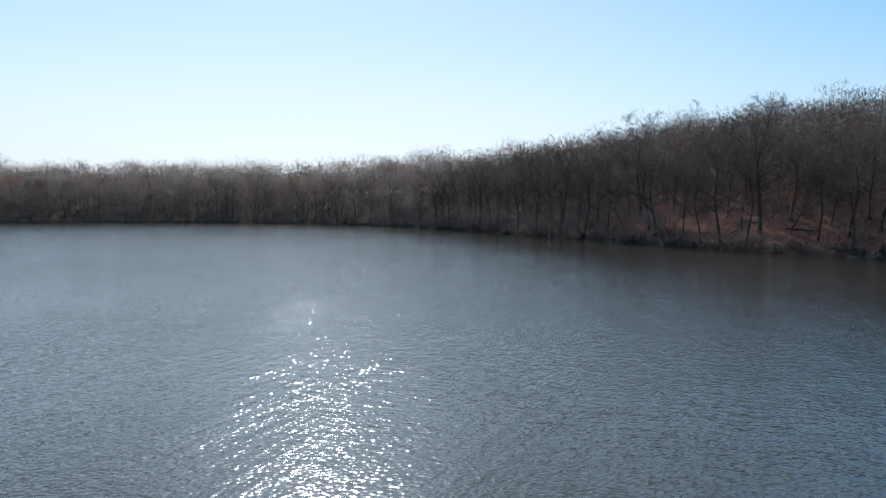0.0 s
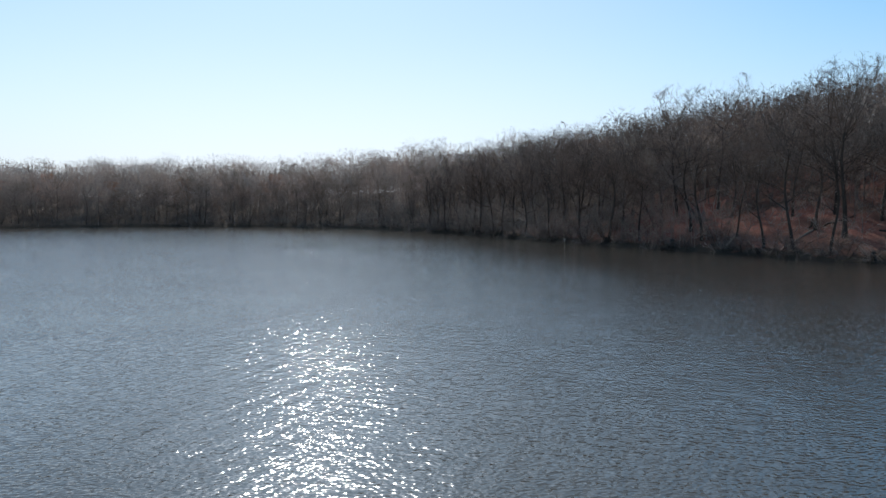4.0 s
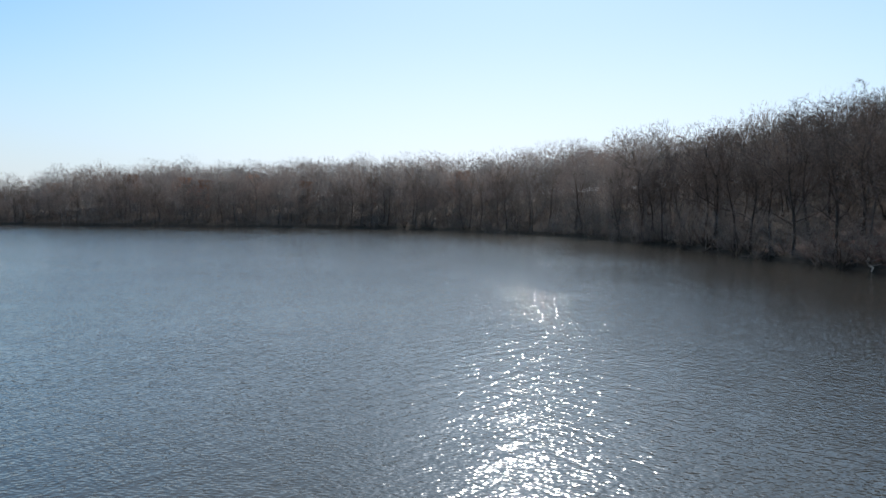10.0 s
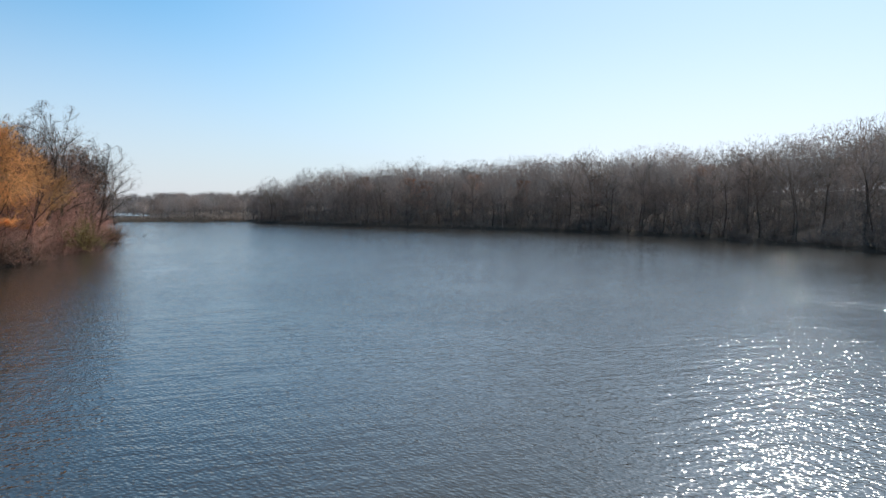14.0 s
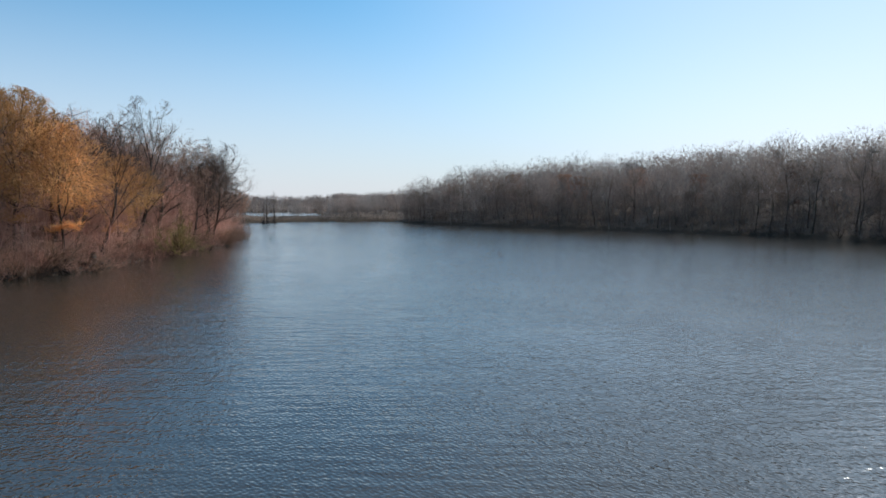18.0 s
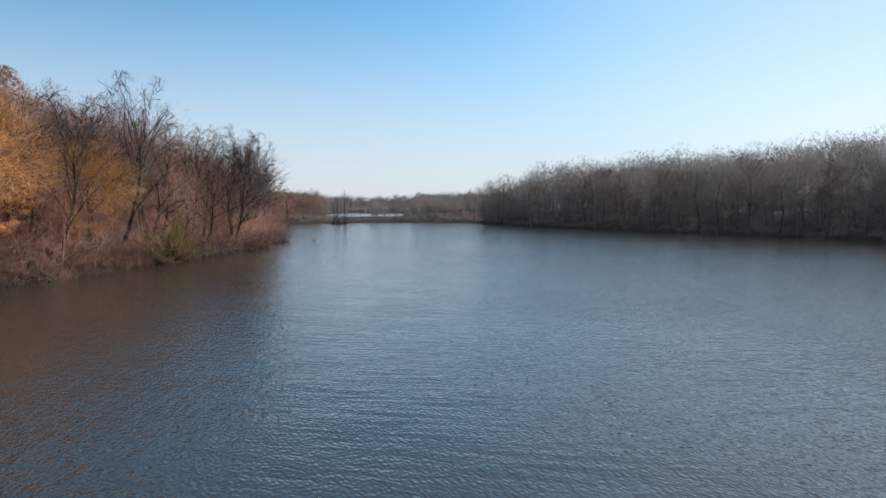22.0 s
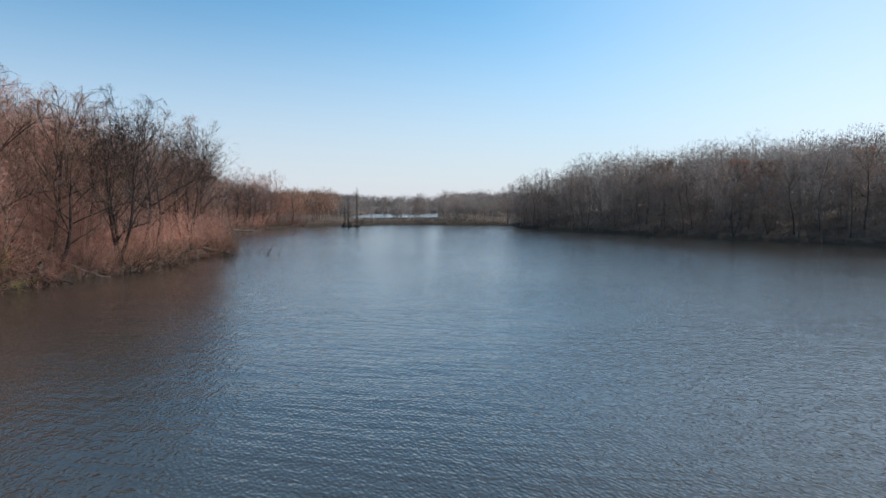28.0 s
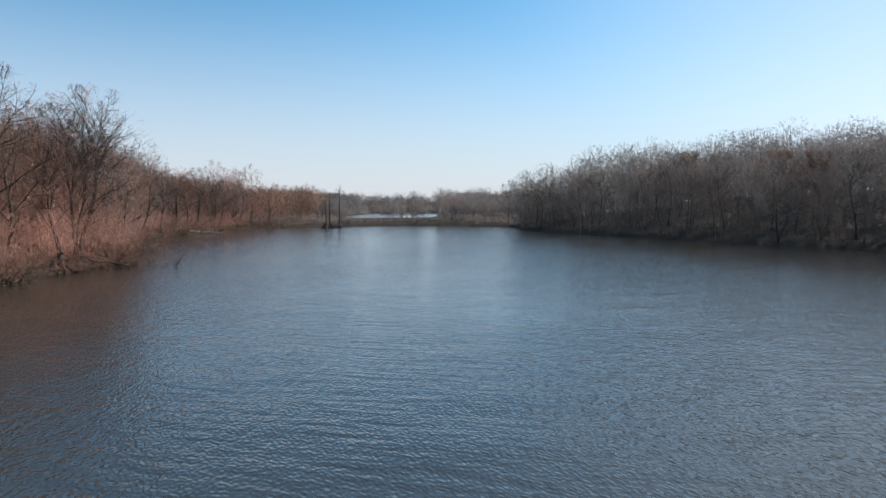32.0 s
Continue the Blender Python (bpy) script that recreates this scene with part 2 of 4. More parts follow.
def litter_material():
    """Forest floor: red-brown beech litter, bare earth, some moss, mud at the waterline."""
    m, n, l, b = material("leaf_litter", 0.95, 0.1)
    co = n.new("ShaderNodeTexCoord").outputs["Object"]
    big = noise_node(n, l, 0.12, 4.0, 0.6, co)
    c1 = ramp_node(n, l, big.outputs["Fac"], [(0.32, (0.085, 0.060, 0.048)), (0.48, (0.16, 0.088, 0.070)), (0.66, (0.29, 0.125, 0.098))])
    grey = ramp_node(n, l, big.outputs["Fac"], [(0.35, (0.07, 0.056, 0.046)), (0.65, (0.155, 0.126, 0.102))])
    place = n.new("ShaderNodeSeparateXYZ")
    l.new(co, place.inputs["Vector"])
    beech = n.new("ShaderNodeMapRange")
    beech.interpolation_type = "SMOOTHSTEP"
    beech.inputs["From Min"].default_value, beech.inputs["From Max"].default_value = 128, 165
    l.new(place.outputs["Y"], beech.inputs["Value"])
    under = n.new("ShaderNodeMixRGB")
    l.new(beech.outputs["Result"], under.inputs["Fac"])
    l.new(c1.outputs["Color"], under.inputs["Color1"])
    l.new(grey.outputs["Color"], under.inputs["Color2"])
    leaf = n.new("ShaderNodeTexVoronoi")
    leaf.inputs["Scale"].default_value = 7.0
    l.new(co, leaf.inputs["Vector"])
    mx = n.new("ShaderNodeMixRGB")
    mx.blend_type = "MULTIPLY"
    mx.inputs["Fac"].default_value = 0.6
    c2 = ramp_node(n, l, leaf.outputs["Color"], [(0.1, (0.45, 0.4, 0.4)), (0.9, (1.25, 1.1, 1.0))])
    l.new(under.outputs["Color"], mx.inputs["Color1"])
    l.new(c2.outputs["Color"], mx.inputs["Color2"])
    sep = n.new("ShaderNodeSeparateXYZ")
    l.new(co, sep.inputs["Vector"])
    edge = noise_node(n, l, 0.6, 3.0, 0.6, co)
    add = n.new("ShaderNodeMath")
    add.operation = "MULTIPLY_ADD"
    add.inputs[1].default_value = 0.4
    l.new(sep.outputs["Z"], add.inputs[0])
    l.new(edge.outputs["Fac"], add.inputs[2])
    wet = ramp_node(n, l, add.outputs["Value"], [(0.7, (1, 1, 1)), (0.95, (0, 0, 0))])
    mud = n.new("ShaderNodeMixRGB")
    mud.inputs["Color2"].default_value = (0.055, 0.042, 0.032, 1)
    l.new(wet.outputs["Color"], mud.inputs["Fac"])
    l.new(mx.outputs["Color"], mud.inputs["Color1"])
    l.new(mud.outputs["Color"], b.inputs["Base Color"])
    f = noise_node(n, l, 3.0, 5.0, 0.7, co)
    bump_node(n, l, f.outputs["Fac"], 0.12, b)
    return m


LITTER = litter_material()

# ---- the plan: the lake's shoreline, turning with land outside it ----
LAKE = [(-74, 78), (-80, 91), (-84, 97), (-93, 102), (-101, 106), (-110, 111.5), (-122, 118), (-132, 121), (-143, 126), (-147, 127.5),
        (-153, 124), (-166, 122.5), (-176, 124), (-190, 120), (-205, 121), (-223, 125), (-238, 131), (-258, 138), (-268, 150),
        (-273, 168), (-274, 188), (-268, 206), (-256, 219), (-242, 217), (-226, 212.5), (-212, 213), (-190, 215), (-165, 221), (-145, 227),
        (-122, 231), (-100, 234), (-80, 233.5), (-62, 229), (-40, 217), (-24, 206), (-8, 191), (3, 175), (10, 160), (17, 147), (24, 134),
        (31, 121.5), (38, 110), (46, 97), (62, 84), (90, 62), (112, 20), (95, -60), (10, -105), (-70, -70), (-84, 0), (-78, 50)]
POND = [(-396, 190), (-402, 240), (-500, 272), (-690, 336), (-705, 258), (-560, 222), (-450, 192)]


def shore_distance(x, y, ring):
    """Distance to the ring's edge; negative inside it."""
    best = np.full(np.shape(x), 1e9)
    inside = np.zeros(np.shape(x), bool)
    for (ax, ay), (bx, by) in zip(ring, ring[1:] + ring[:1]):
        dx, dy = bx - ax, by - ay
        s = np.clip(((x - ax) * dx + (y - ay) * dy) / (dx * dx + dy * dy), 0, 1)
        best = np.minimum(best, np.hypot(x - ax - s * dx, y - ay - s * dy))
        crosses = (ay > y) != (by > y)
        with np.errstate(divide="ignore", invalid="ignore"):
            inside ^= crosses & (x < ax + (y - ay) * dx / (dy if dy else 1e-9))
    return np.where(inside, -best, best)


def ruffle(x, y):
    """Small uneven swells of the shoreline and the ground, in metres."""
    return (1.1 * np.sin(x * 0.21 + 1.3 * np.sin(y * 0.13)) * np.sin(y * 0.24 + 0.7) + 0.6 * np.sin(x * 0.57 + y * 0.31) * np.sin(y * 0.49 - x * 0.22))


def bump_at(x, y, cx, cy, r):
    return np.exp(-((x - cx) ** 2 + (y - cy) ** 2) / (r * r))


def valley(x, y):
    """How far inside the flat marshy gap between the causeway and the pond a place is, from 0 to 1."""
    along_it = np.clip((-268 - x) / 20, 0, 1)
    middle = 180 + (-275 - x) * 0.285
    half = 17 + np.clip(-275 - x, 0, 400) * 0.10
    return along_it * np.exp(-((y - middle) / half) ** 4)


def west(x):
    """Grows from 0 to 1 where the hills sink towards the lake's far end."""
    return np.clip((-225 - np.asarray(x, float)) / 70, 0, 1)


def ground_height(x, y):
    x, y = np.asarray(x, float), np.asarray(y, float)
    d = np.minimum(shore_distance(x, y, LAKE), shore_distance(x, y, POND)) + 0.55 * ruffle(x, y)
    hill = 13.0 + 13.0 * bump_at(x, y, 75, 130, 90) + 6.0 * bump_at(x, y, 5, 235, 65) + 9.0 * bump_at(x, y, -112, 78, 42) + 2.5 * bump_at(x, y, -60, 290, 110) 
    hill = hill * (1 - 0.7 * west(x)) * (1 - 0.97 * valley(x, y))
    land = np.minimum(0.55, np.maximum(d, 0) * 0.7) + hill * (1 - np.exp(-np.maximum(d - 1, 0) / 62.0)) + 0.16 * ruffle(x * 1.7, y * 1.7) * np.clip(d / 6, 0, 1)
    land = land + 0.5 * np.clip(d / 3, 0, 1) * np.exp(-((x + 280) / 14) ** 2) * np.exp(-((y - 178) / 45) ** 4)
    far = np.maximum(0, np.hypot(x + 80, y - 120) - 420)
    land = land + 0.012 * far * (far < 2500) + 30 * (far >= 2500)
    return np.where(d > 0, land, np.maximum(-3.5, 0.35 * d - 0.05))


def mesh_from(name, verts, faces, mats=(), smooth=False):
    me = bpy.data.meshes.new(name)
    me.from_pydata(verts, [], faces)
    for m in mats:
        me.materials.append(m)
    if smooth:
        me.polygons.foreach_set("use_smooth", [True] * len(me.polygons))
    me.update()
    return me


def solid(name, verts, quads, tris, mat, smooth=True):
    """A mesh from arrays of corners, four-sided and three-sided faces."""
    me = bpy.data.meshes.new(name)
    nq, nt = len(quads), len(tris)
    me.vertices.add(len(verts))
    me.vertices.foreach_set("co", np.asarray(verts, np.float32).ravel())
    me.loops.add(4 * nq + 3 * nt)
    corner = np.concatenate([np.asarray(quads, np.int32).ravel(), np.asarray(tris, np.int32).ravel()])
    me.loops.foreach_set("vertex_index", corner)
    me.polygons.add(nq + nt)
    me.polygons.foreach_set("loop_start", np.concatenate([np.arange(nq) * 4, 4 * nq + np.arange(nt) * 3]).astype(np.int32))
    me.polygons.foreach_set("use_smooth", np.full(nq + nt, smooth))
    me.materials.append(mat)
    me.update(calc_edges=True)
    return me


def ground_lines(low, high, step, reach):
    core = list(np.arange(low, high + step, step))
    out, s, a, b = [], step, core[0], core[-1]
    while b < reach:
        s *= 1.35
        a, b = a - s, b + s
        out.append((a, b))
    return [p for p, _ in reversed(out)] + core + [q for _, q in out]


gx = np.array(ground_lines(-730, 190, 3.8, 4200))
gy = np.array(ground_lines(-110, 400, 3.6, 4200))
GX, GY = np.meshgrid(gx, gy)
GZ = ground_height(GX, GY)
nx, ny = len(gx), len(gy)
idx = np.arange(nx * ny).reshape(ny, nx)
quads = np.stack([idx[:-1, :-1], idx[:-1, 1:], idx[1:, 1:], idx[1:, :-1]], -1).reshape(-1, 4)
ground = new("ground", mesh_from("ground", np.stack([GX, GY, GZ], -1).reshape(-1, 3).tolist(), quads.tolist(), [LITTER], True))
tagged(ground, "wooded lake banks covered in red-brown leaf litter", "ground", kind="structure")


def wave_height(x, y, d):
    """Low wind waves running along the lake, smaller in the lee of the banks."""
    g = np.random.default_rng(12)
    z = np.zeros(np.shape(x))
    for _ in range(26):
        length = 2.6 + 2.4 * g.random() ** 1.5
        way = radians(-25 + g.normal(0, 34))
        k = 2 * math.pi / length
        z += 0.004 / k * np.sin(k * (math.cos(way) * x + math.sin(way) * y) + g.uniform(0, 6.28))
    return z * np.clip(0.25 - d / 14, 0.25, 1.0)


def lake_mesh():
    """The lake's surface as one sheet of small waves that ends inside its banks."""
    lx = np.concatenate([np.arange(-281, 64, 0.9), np.arange(64, 126, 6.0)])
    ly = np.concatenate([np.arange(-116, 6, 6.0), np.arange(6, 242, 0.9)])
    X, Y = np.meshgrid(lx, ly)
    D = shore_distance(X, Y, LAKE)
    Z = np.where((X < 63) & (Y > 7), wave_height(X, Y, D), 0.0)
    n = len(lx)
    ids = np.arange(X.size).reshape(X.shape)
    faces = np.stack([ids[:-1, :-1], ids[:-1, 1:], ids[1:, 1:], ids[1:, :-1]], -1).reshape(-1, 4)
    near = np.minimum.reduce([D[:-1, :-1], D[:-1, 1:], D[1:, 1:], D[1:, :-1]]).ravel() < 3.0
    faces = faces[near]
    used = np.unique(faces)
    back = np.zeros(X.size, int)
    back[used] = np.arange(len(used))
    verts = np.stack([X.ravel(), Y.ravel(), Z.ravel()], 1)[used]
    return solid("water", verts, back[faces], np.zeros((0, 3), int), WATER)


lake = new("water", lake_mesh())
tagged(lake, "rippled blue-brown lake water glittering in the sun", "lake", kind="structure")
pond_sheet = [(-730, 160, 0), (-360, 160, 0), (-360, 360, 0), (-730, 360, 0)]
pond = new("water", mesh_from("water_beyond", pond_sheet, [(0, 1, 2, 3)], [WATER]))
tagged(pond, "bright pond water beyond the low causeway", "pond", kind="structure")


# ---- bare trees: stems are tapered tubes, the finest twigs tapered spikes ----
def frame_of(d):
    """Two unit vectors square to each direction."""
    a = np.where(np.abs(d[:, 2:3]) > 0.9, np.array([[1.0, 0, 0]]), np.array([[0, 0, 1.0]]))
    u = np.cross(d, a)
    u /= np.linalg.norm(u, axis=1)[:, None] + 1e-9
    return u, np.cross(d, u)


class Wood:
    """Collects tubes and spikes and makes one mesh of them."""

    def __init__(self):
        self.v, self.q, self.t, self.count = [], [], [], 0

    def tube(self, pts, radii, sides):
        pts = np.asarray(pts, float)
        d = np.gradient(pts, axis=0)
        d /= np.linalg.norm(d, axis=1)[:, None] + 1e-9
        u, w = frame_of(d)
        a = np.arange(sides) * 2 * math.pi / sides
        ring = pts[:, None] + np.asarray(radii)[:, None, None] * (np.cos(a)[None, :, None] * u[:, None] + np.sin(a)[None, :, None] * w[:, None])
        self.v.append(ring.reshape(-1, 3))
        i, j = np.meshgrid(np.arange(len(pts) - 1), np.arange(sides), indexing="ij")
        k = (j + 1) % sides
        self.q.append(self.count + np.stack([i * sides + j, i * sides + k, (i + 1) * sides + k, (i + 1) * sides + j], -1).reshape(-1, 4))
        self.count += len(pts) * sides

    def spikes(self, base, tip, r):
        base, tip = np.asarray(base, float), np.asarray(tip, float)
        d = tip - base
        d /= np.linalg.norm(d, axis=1)[:, None] + 1e-9
        u, w = frame_of(d)
        n = len(base)
        i = np.arange(n)
        for j in range(3):
            a = 2 * math.pi * j / 3
            self.v.append(base + r * (math.cos(a) * u + math.sin(a) * w))
            self.t.append(self.count + np.stack([j * n + i, ((j + 1) % 3) * n + i, 3 * n + i], 1))
        self.v.append(tip)
        self.count += 4 * n

    def slivers(self, base, tip, r, rng2):
        """Hair-fine twigs, one narrow face each."""
        base, tip = np.asarray(base, float), np.asarray(tip, float)
        d = tip - base
        d /= np.linalg.norm(d, axis=1)[:, None] + 1e-9
        u, w = frame_of(d)
        a = rng2.uniform(0, 6.28, len(base))[:, None]
        side = r * (np.cos(a) * u + np.sin(a) * w)
        n, i = len(base), np.arange(len(base))
        self.v += [base + side, base - side, tip]
        self.t.append(self.count + np.stack([i, n + i, 2 * n + i], 1))
        self.count += 3 * n

    def arrays(self):
        return (np.concatenate(self.v), np.concatenate(self.q) if self.q else np.zeros((0, 4), int), np.concatenate(self.t) if self.t else np.zeros((0, 3), int))

    def mesh(self, name, mat):
        return solid(name, *self.arrays(), mat)


def along(pts, s):
    k = s * (len(pts) - 1)
    i = min(int(k), len(pts) - 2)
    return pts[i] + (pts[i + 1] - pts[i]) * (k - i), pts[i + 1] - pts[i]


def bent(rng, start, way, length, up, n, wobble):
    """A branch's line: starts along way and bends upwards."""
    pts, p, d = [np.array(start, float)], np.array(start, float), np.array(way, float)
    for _ in range(n):
        d = d + np.array([0, 0, up]) + rng.normal(0, wobble, 3)
        d /= np.linalg.norm(d)
        p = p + d * length / n
        pts.append(p)
    return np.array(pts)


def twigs_on(rng, line, number, length, wood, r, up=0.08, loose=0.7, fine=3):
    k = rng.uniform(0.12, 0.999, number) * (len(line) - 1)
    i = k.astype(int)
    step = line[i + 1] - line[i]
    p = line[i] + step * (k - i)[:, None]
    e = 0.9 * step / (np.linalg.norm(step, axis=1)[:, None] + 1e-9) + rng.normal(0, loose, (number, 3)) + np.array([0, 0, up])
    e /= np.linalg.norm(e, axis=1)[:, None]
    tip = p + e * (length * rng.uniform(0.45, 1.25, number))[:, None]
    wood.slivers(p, tip, r * 1.15, rng)
    if fine:
        j = np.repeat(np.arange(number), fine)
        b = p[j] + (tip - p)[j] * rng.uniform(0.2, 0.95, len(j))[:, None]
        f = 0.7 * e[j] + rng.normal(0, 0.6, (len(j), 3))
        f /= np.linalg.norm(f, axis=1)[:, None]
        wood.slivers(b, b + f * (length * rng.uniform(0.35, 0.8, len(j)))[:, None], r * 0.8, rng)


def dome_reach(p, way, axis, h, spread):
    """How far a limb may go before it leaves the crown's rounded outline."""
    mid = np.array([axis[0] * 0.85, axis[1] * 0.85, h * 0.60])
    half = np.array([spread, spread, h * 0.36])
    a, b = way / half, (p - mid) / half
    qa, qb, qc = a @ a, a @ b, b @ b - 1
    root = qb * qb - qa * qc
    return max(0.35 * spread, (-qb + math.sqrt(root)) / qa if root > 0 else 0.0)


def crown_fans(rng2, number, mid, half, down, reach):
    """Fine twigs spread evenly through the outer part of a round crown: their feet and ends."""
    d = rng2.normal(0, 1, (number, 3))
    d /= np.linalg.norm(d, axis=1)[:, None]
    deep = rng2.uniform(0.08, 0.72, number)[:, None] ** 0.5
    axes = np.stack([np.full(number, half[0]), np.full(number, half[1]), np.where(d[:, 2] > 0, half[2], down)], 1)
    p = mid + d * axes * deep
    way = d + np.array([0, 0, 0.25]) + rng2.normal(0, 0.55, (number, 3))
    way /= np.linalg.norm(way, axis=1)[:, None]
    return p, p + way * (reach * rng2.uniform(0.6, 1.2, number))[:, None]


def tree_wood(seed, height, spread, bole, limbs, subs, twigs, twig_r, stems=1, lean=0.0, girth=0.0125, sides=7, twig_len=1.2, rise=0.07, crown_top=0.66, majors=4, fine=3, start=2, outer=0):
    """Stem and crown of a bare tree that leans towards +x."""
    rng = np.random.default_rng(seed)
    trunk, crown = Wood(), Wood()
    for k in range(stems):
        az = rng.uniform(-0.4, 0.4) if stems == 1 else 6.28 * k / stems + rng.uniform(-0.5, 0.5)
        tilt = lean if stems == 1 else 0.10 + rng.uniform(0, 0.14)
        h = height * (1.0 if k == 0 else rng.uniform(0.75, 0.97))
        n = 11
        top = h * crown_top
        pts = np.zeros((n, 3))
        sway, sway2 = rng.uniform(0, 6.28, 2)
        for i in range(n):
            s = i / (n - 1)
            out = tilt * top * s * (1.25 - 0.35 * s)
            pts[i] = (math.cos(az) * out + lean * top * s * (stems > 1) + 0.026 * h * (math.sin(4.1 * s + sway) - math.sin(sway)) * s ** 0.7,
                      math.sin(az) * out + 0.026 * h * (math.sin(5.3 * s + sway2) - math.sin(sway2)) * s ** 0.7, top * s - 0.5 * (i == 0))
        r0 = girth * h * (1.0 if stems == 1 else 0.8) * rng.uniform(0.85, 1.2)
        radii = [r0 * (1.7 if i == 0 else 1.0 - 0.62 * (i / (n - 1))) for i in range(n)]
        trunk.tube(pts, radii, sides)
        first = len(crown.v)
        mid, half = np.array([pts[-1, 0] * 0.85, pts[-1, 1] * 0.85, h * 0.60]), np.array([spread, spread, h * 0.38])

        def tame(p):
            """Draws points back to the crown's rounded, uneven outline."""
            q = p - mid
            e = np.linalg.norm(q / half, axis=1) / (1.0 + 0.07 * np.sin(3 * np.arctan2(q[:, 1], q[:, 0]) + sway + q[:, 2]))
            return mid + q / np.maximum(1, e)[:, None]

        for j in range(limbs + majors):
            major = j >= limbs
            t = (j + rng.uniform(0, 0.8)) / limbs if not major else rng.uniform(0.72, 1.0)
            s = bole + (0.99 - bole) * t
            p, d = along(pts, min(s, 0.99))
            phi = j * 2.4 + rng.uniform(-0.7, 0.7)
            el = radians(rng.uniform(36, 78) if major else start + (54 - 0.6 * start) * t + rng.uniform(-14, 14))
            way = np.array([math.cos(phi) * math.cos(el) + 0.5 * lean, math.sin(phi) * math.cos(el), math.sin(el)])
            way /= np.linalg.norm(way)
            length = spread * (0.75 + 0.35 * math.sin(math.pi * min(1, t * 0.9 + 0.12))) * rng.uniform(0.6, 1.15)
            if major:
                length = min((h - p[2]) / math.sin(el), spread * 1.25) * rng.uniform(0.8, 1.0)
            length = min(length, dome_reach(p, way, pts[-1], h, spread) * rng.uniform(0.82, 1.02))
            line = bent(rng, p, way, length, 0.02 if major else rise, 6, 0.10)
            rb = max(0.022, r0 * (1 - 0.8 * s) * (0.62 if major else rng.uniform(0.42, 0.62)))
            trunk.tube(line, np.linspace(rb, 0.016, 7), 4)
            for q in range(subs + 3 * major):
                u = 0.25 + 0.74 * (q + rng.uniform(0, 1)) / subs
                b, bd = along(line, min(u, 0.99))
                side = bd / np.linalg.norm(bd) + rng.normal(0, 0.75, 3) + np.array([0, 0, 0.12])
                side /= np.linalg.norm(side)
                sl = bent(rng, b, side, length * rng.uniform(0.28, 0.55) * (1.2 - 0.45 * u), 0.1, 2, 0.2)
                sl = tame(sl)
                trunk.tube(sl, [max(0.018, rb * 0.45), 0.022, 0.01], 3)
                twigs_on(rng, sl, twigs, twig_len, crown, twig_r, fine=fine)
            twigs_on(rng, line[2:], twigs, twig_len, crown, twig_r, fine=fine)
        # fans of fine twigs all over the outside of the crown
        if outer:
            b3, t3 = crown_fans(rng, outer, mid, half, h * 0.26, 1.0)
            crown.slivers(b3, t3, twig_r * 0.85, rng)
        for i in range(first, len(crown.v)):
            crown.v[i] = tame(crown.v[i])
    return trunk, crown


def tree_meshes(bark_mat, twig_mat, *args, **more):
    trunk, crown = tree_wood(*args, **more)
    return trunk.mesh("trunk", bark_mat), crown.mesh("crown", twig_mat)


def shrub_meshes(bark_mat, twig_mat, seed, height, stems, twigs, twig_r, flare=1.1, twig_len=0.7, lean=0.35):
    """A bush of many stems, leaning towards +x."""
    rng = np.random.default_rng(seed)
    wood, crown = Wood(), Wood()
    for k in range(stems):
        phi = rng.uniform(0, 6.28)
        el = radians(90 - rng.uniform(6, 64) * flare)
        way = np.array([math.cos(phi) * math.cos(el) + lean, math.sin(phi) * math.cos(el), math.sin(el)])
        base = np.array([rng.uniform(-0.6, 0.6), rng.uniform(-0.9, 0.9), -0.4])
        line = bent(rng, base, way / np.linalg.norm(way), height * rng.uniform(0.55, 1.1), -0.05, 4, 0.14)
        wood.tube(line, np.linspace(0.018 + 0.007 * height, 0.01, 5), 3)
        for q in range(5):
            b, d = along(line, rng.uniform(0.2, 0.95))
            d = d / np.linalg.norm(d) + rng.normal(0, 0.45, 3)
            sl = bent(rng, b, d / np.linalg.norm(d), height * rng.uniform(0.18, 0.4), 0.06, 1, 0.12)
            crown.tube(sl, [0.016, 0.006], 3)
            twigs_on(rng, sl, twigs, twig_len, crown, twig_r * 1.2, 0.25, fine=1)
        twigs_on(rng, line[1:], twigs, twig_len, crown, twig_r * 1.2, 0.25, fine=1)
    return wood.mesh("stem", bark_mat), crown.mesh("crown", twig_mat)


def plant(name, meshes, names, label, category, group):
    """A plant as an empty at its base, with its parts below it."""
    root = tagged(new(name), label, category, group)
    for me, n in zip(meshes, names):
        new(n, me).parent = root
    return root


def tree(meshes, label, group):
    return plant("tree", meshes, ("trunk", "crown"), label, "tree", group)


def shrub(meshes, label, group):
    return plant("shrub", meshes, ("stem", "crown"), label, "shrub", group)


# ---- the kinds of tree and bush ----
TALL = [tree_meshes(BARK_DARK, TWIG_DARK, 10 + i, h, sp, bo, 9, 6, 8, 0.015, st, le, twig_len=0.9, rise=0.01, start=28, crown_top=0.6, outer=1500) for i, (h, sp, bo, st, le) in enumerate([
    (20, 6.8, 0.42, 1, 0.05), (18.5, 6.2, 0.48, 1, 0.16), (20.5, 7.8, 0.40, 1, 0.08), (18, 5.2, 0.40, 2, 0.05), (19, 7.2, 0.52, 1, 0.03), (16.5, 6.0, 0.32, 1, 0.30), (19.5, 6.6, 0.30, 1, 0.10)])]
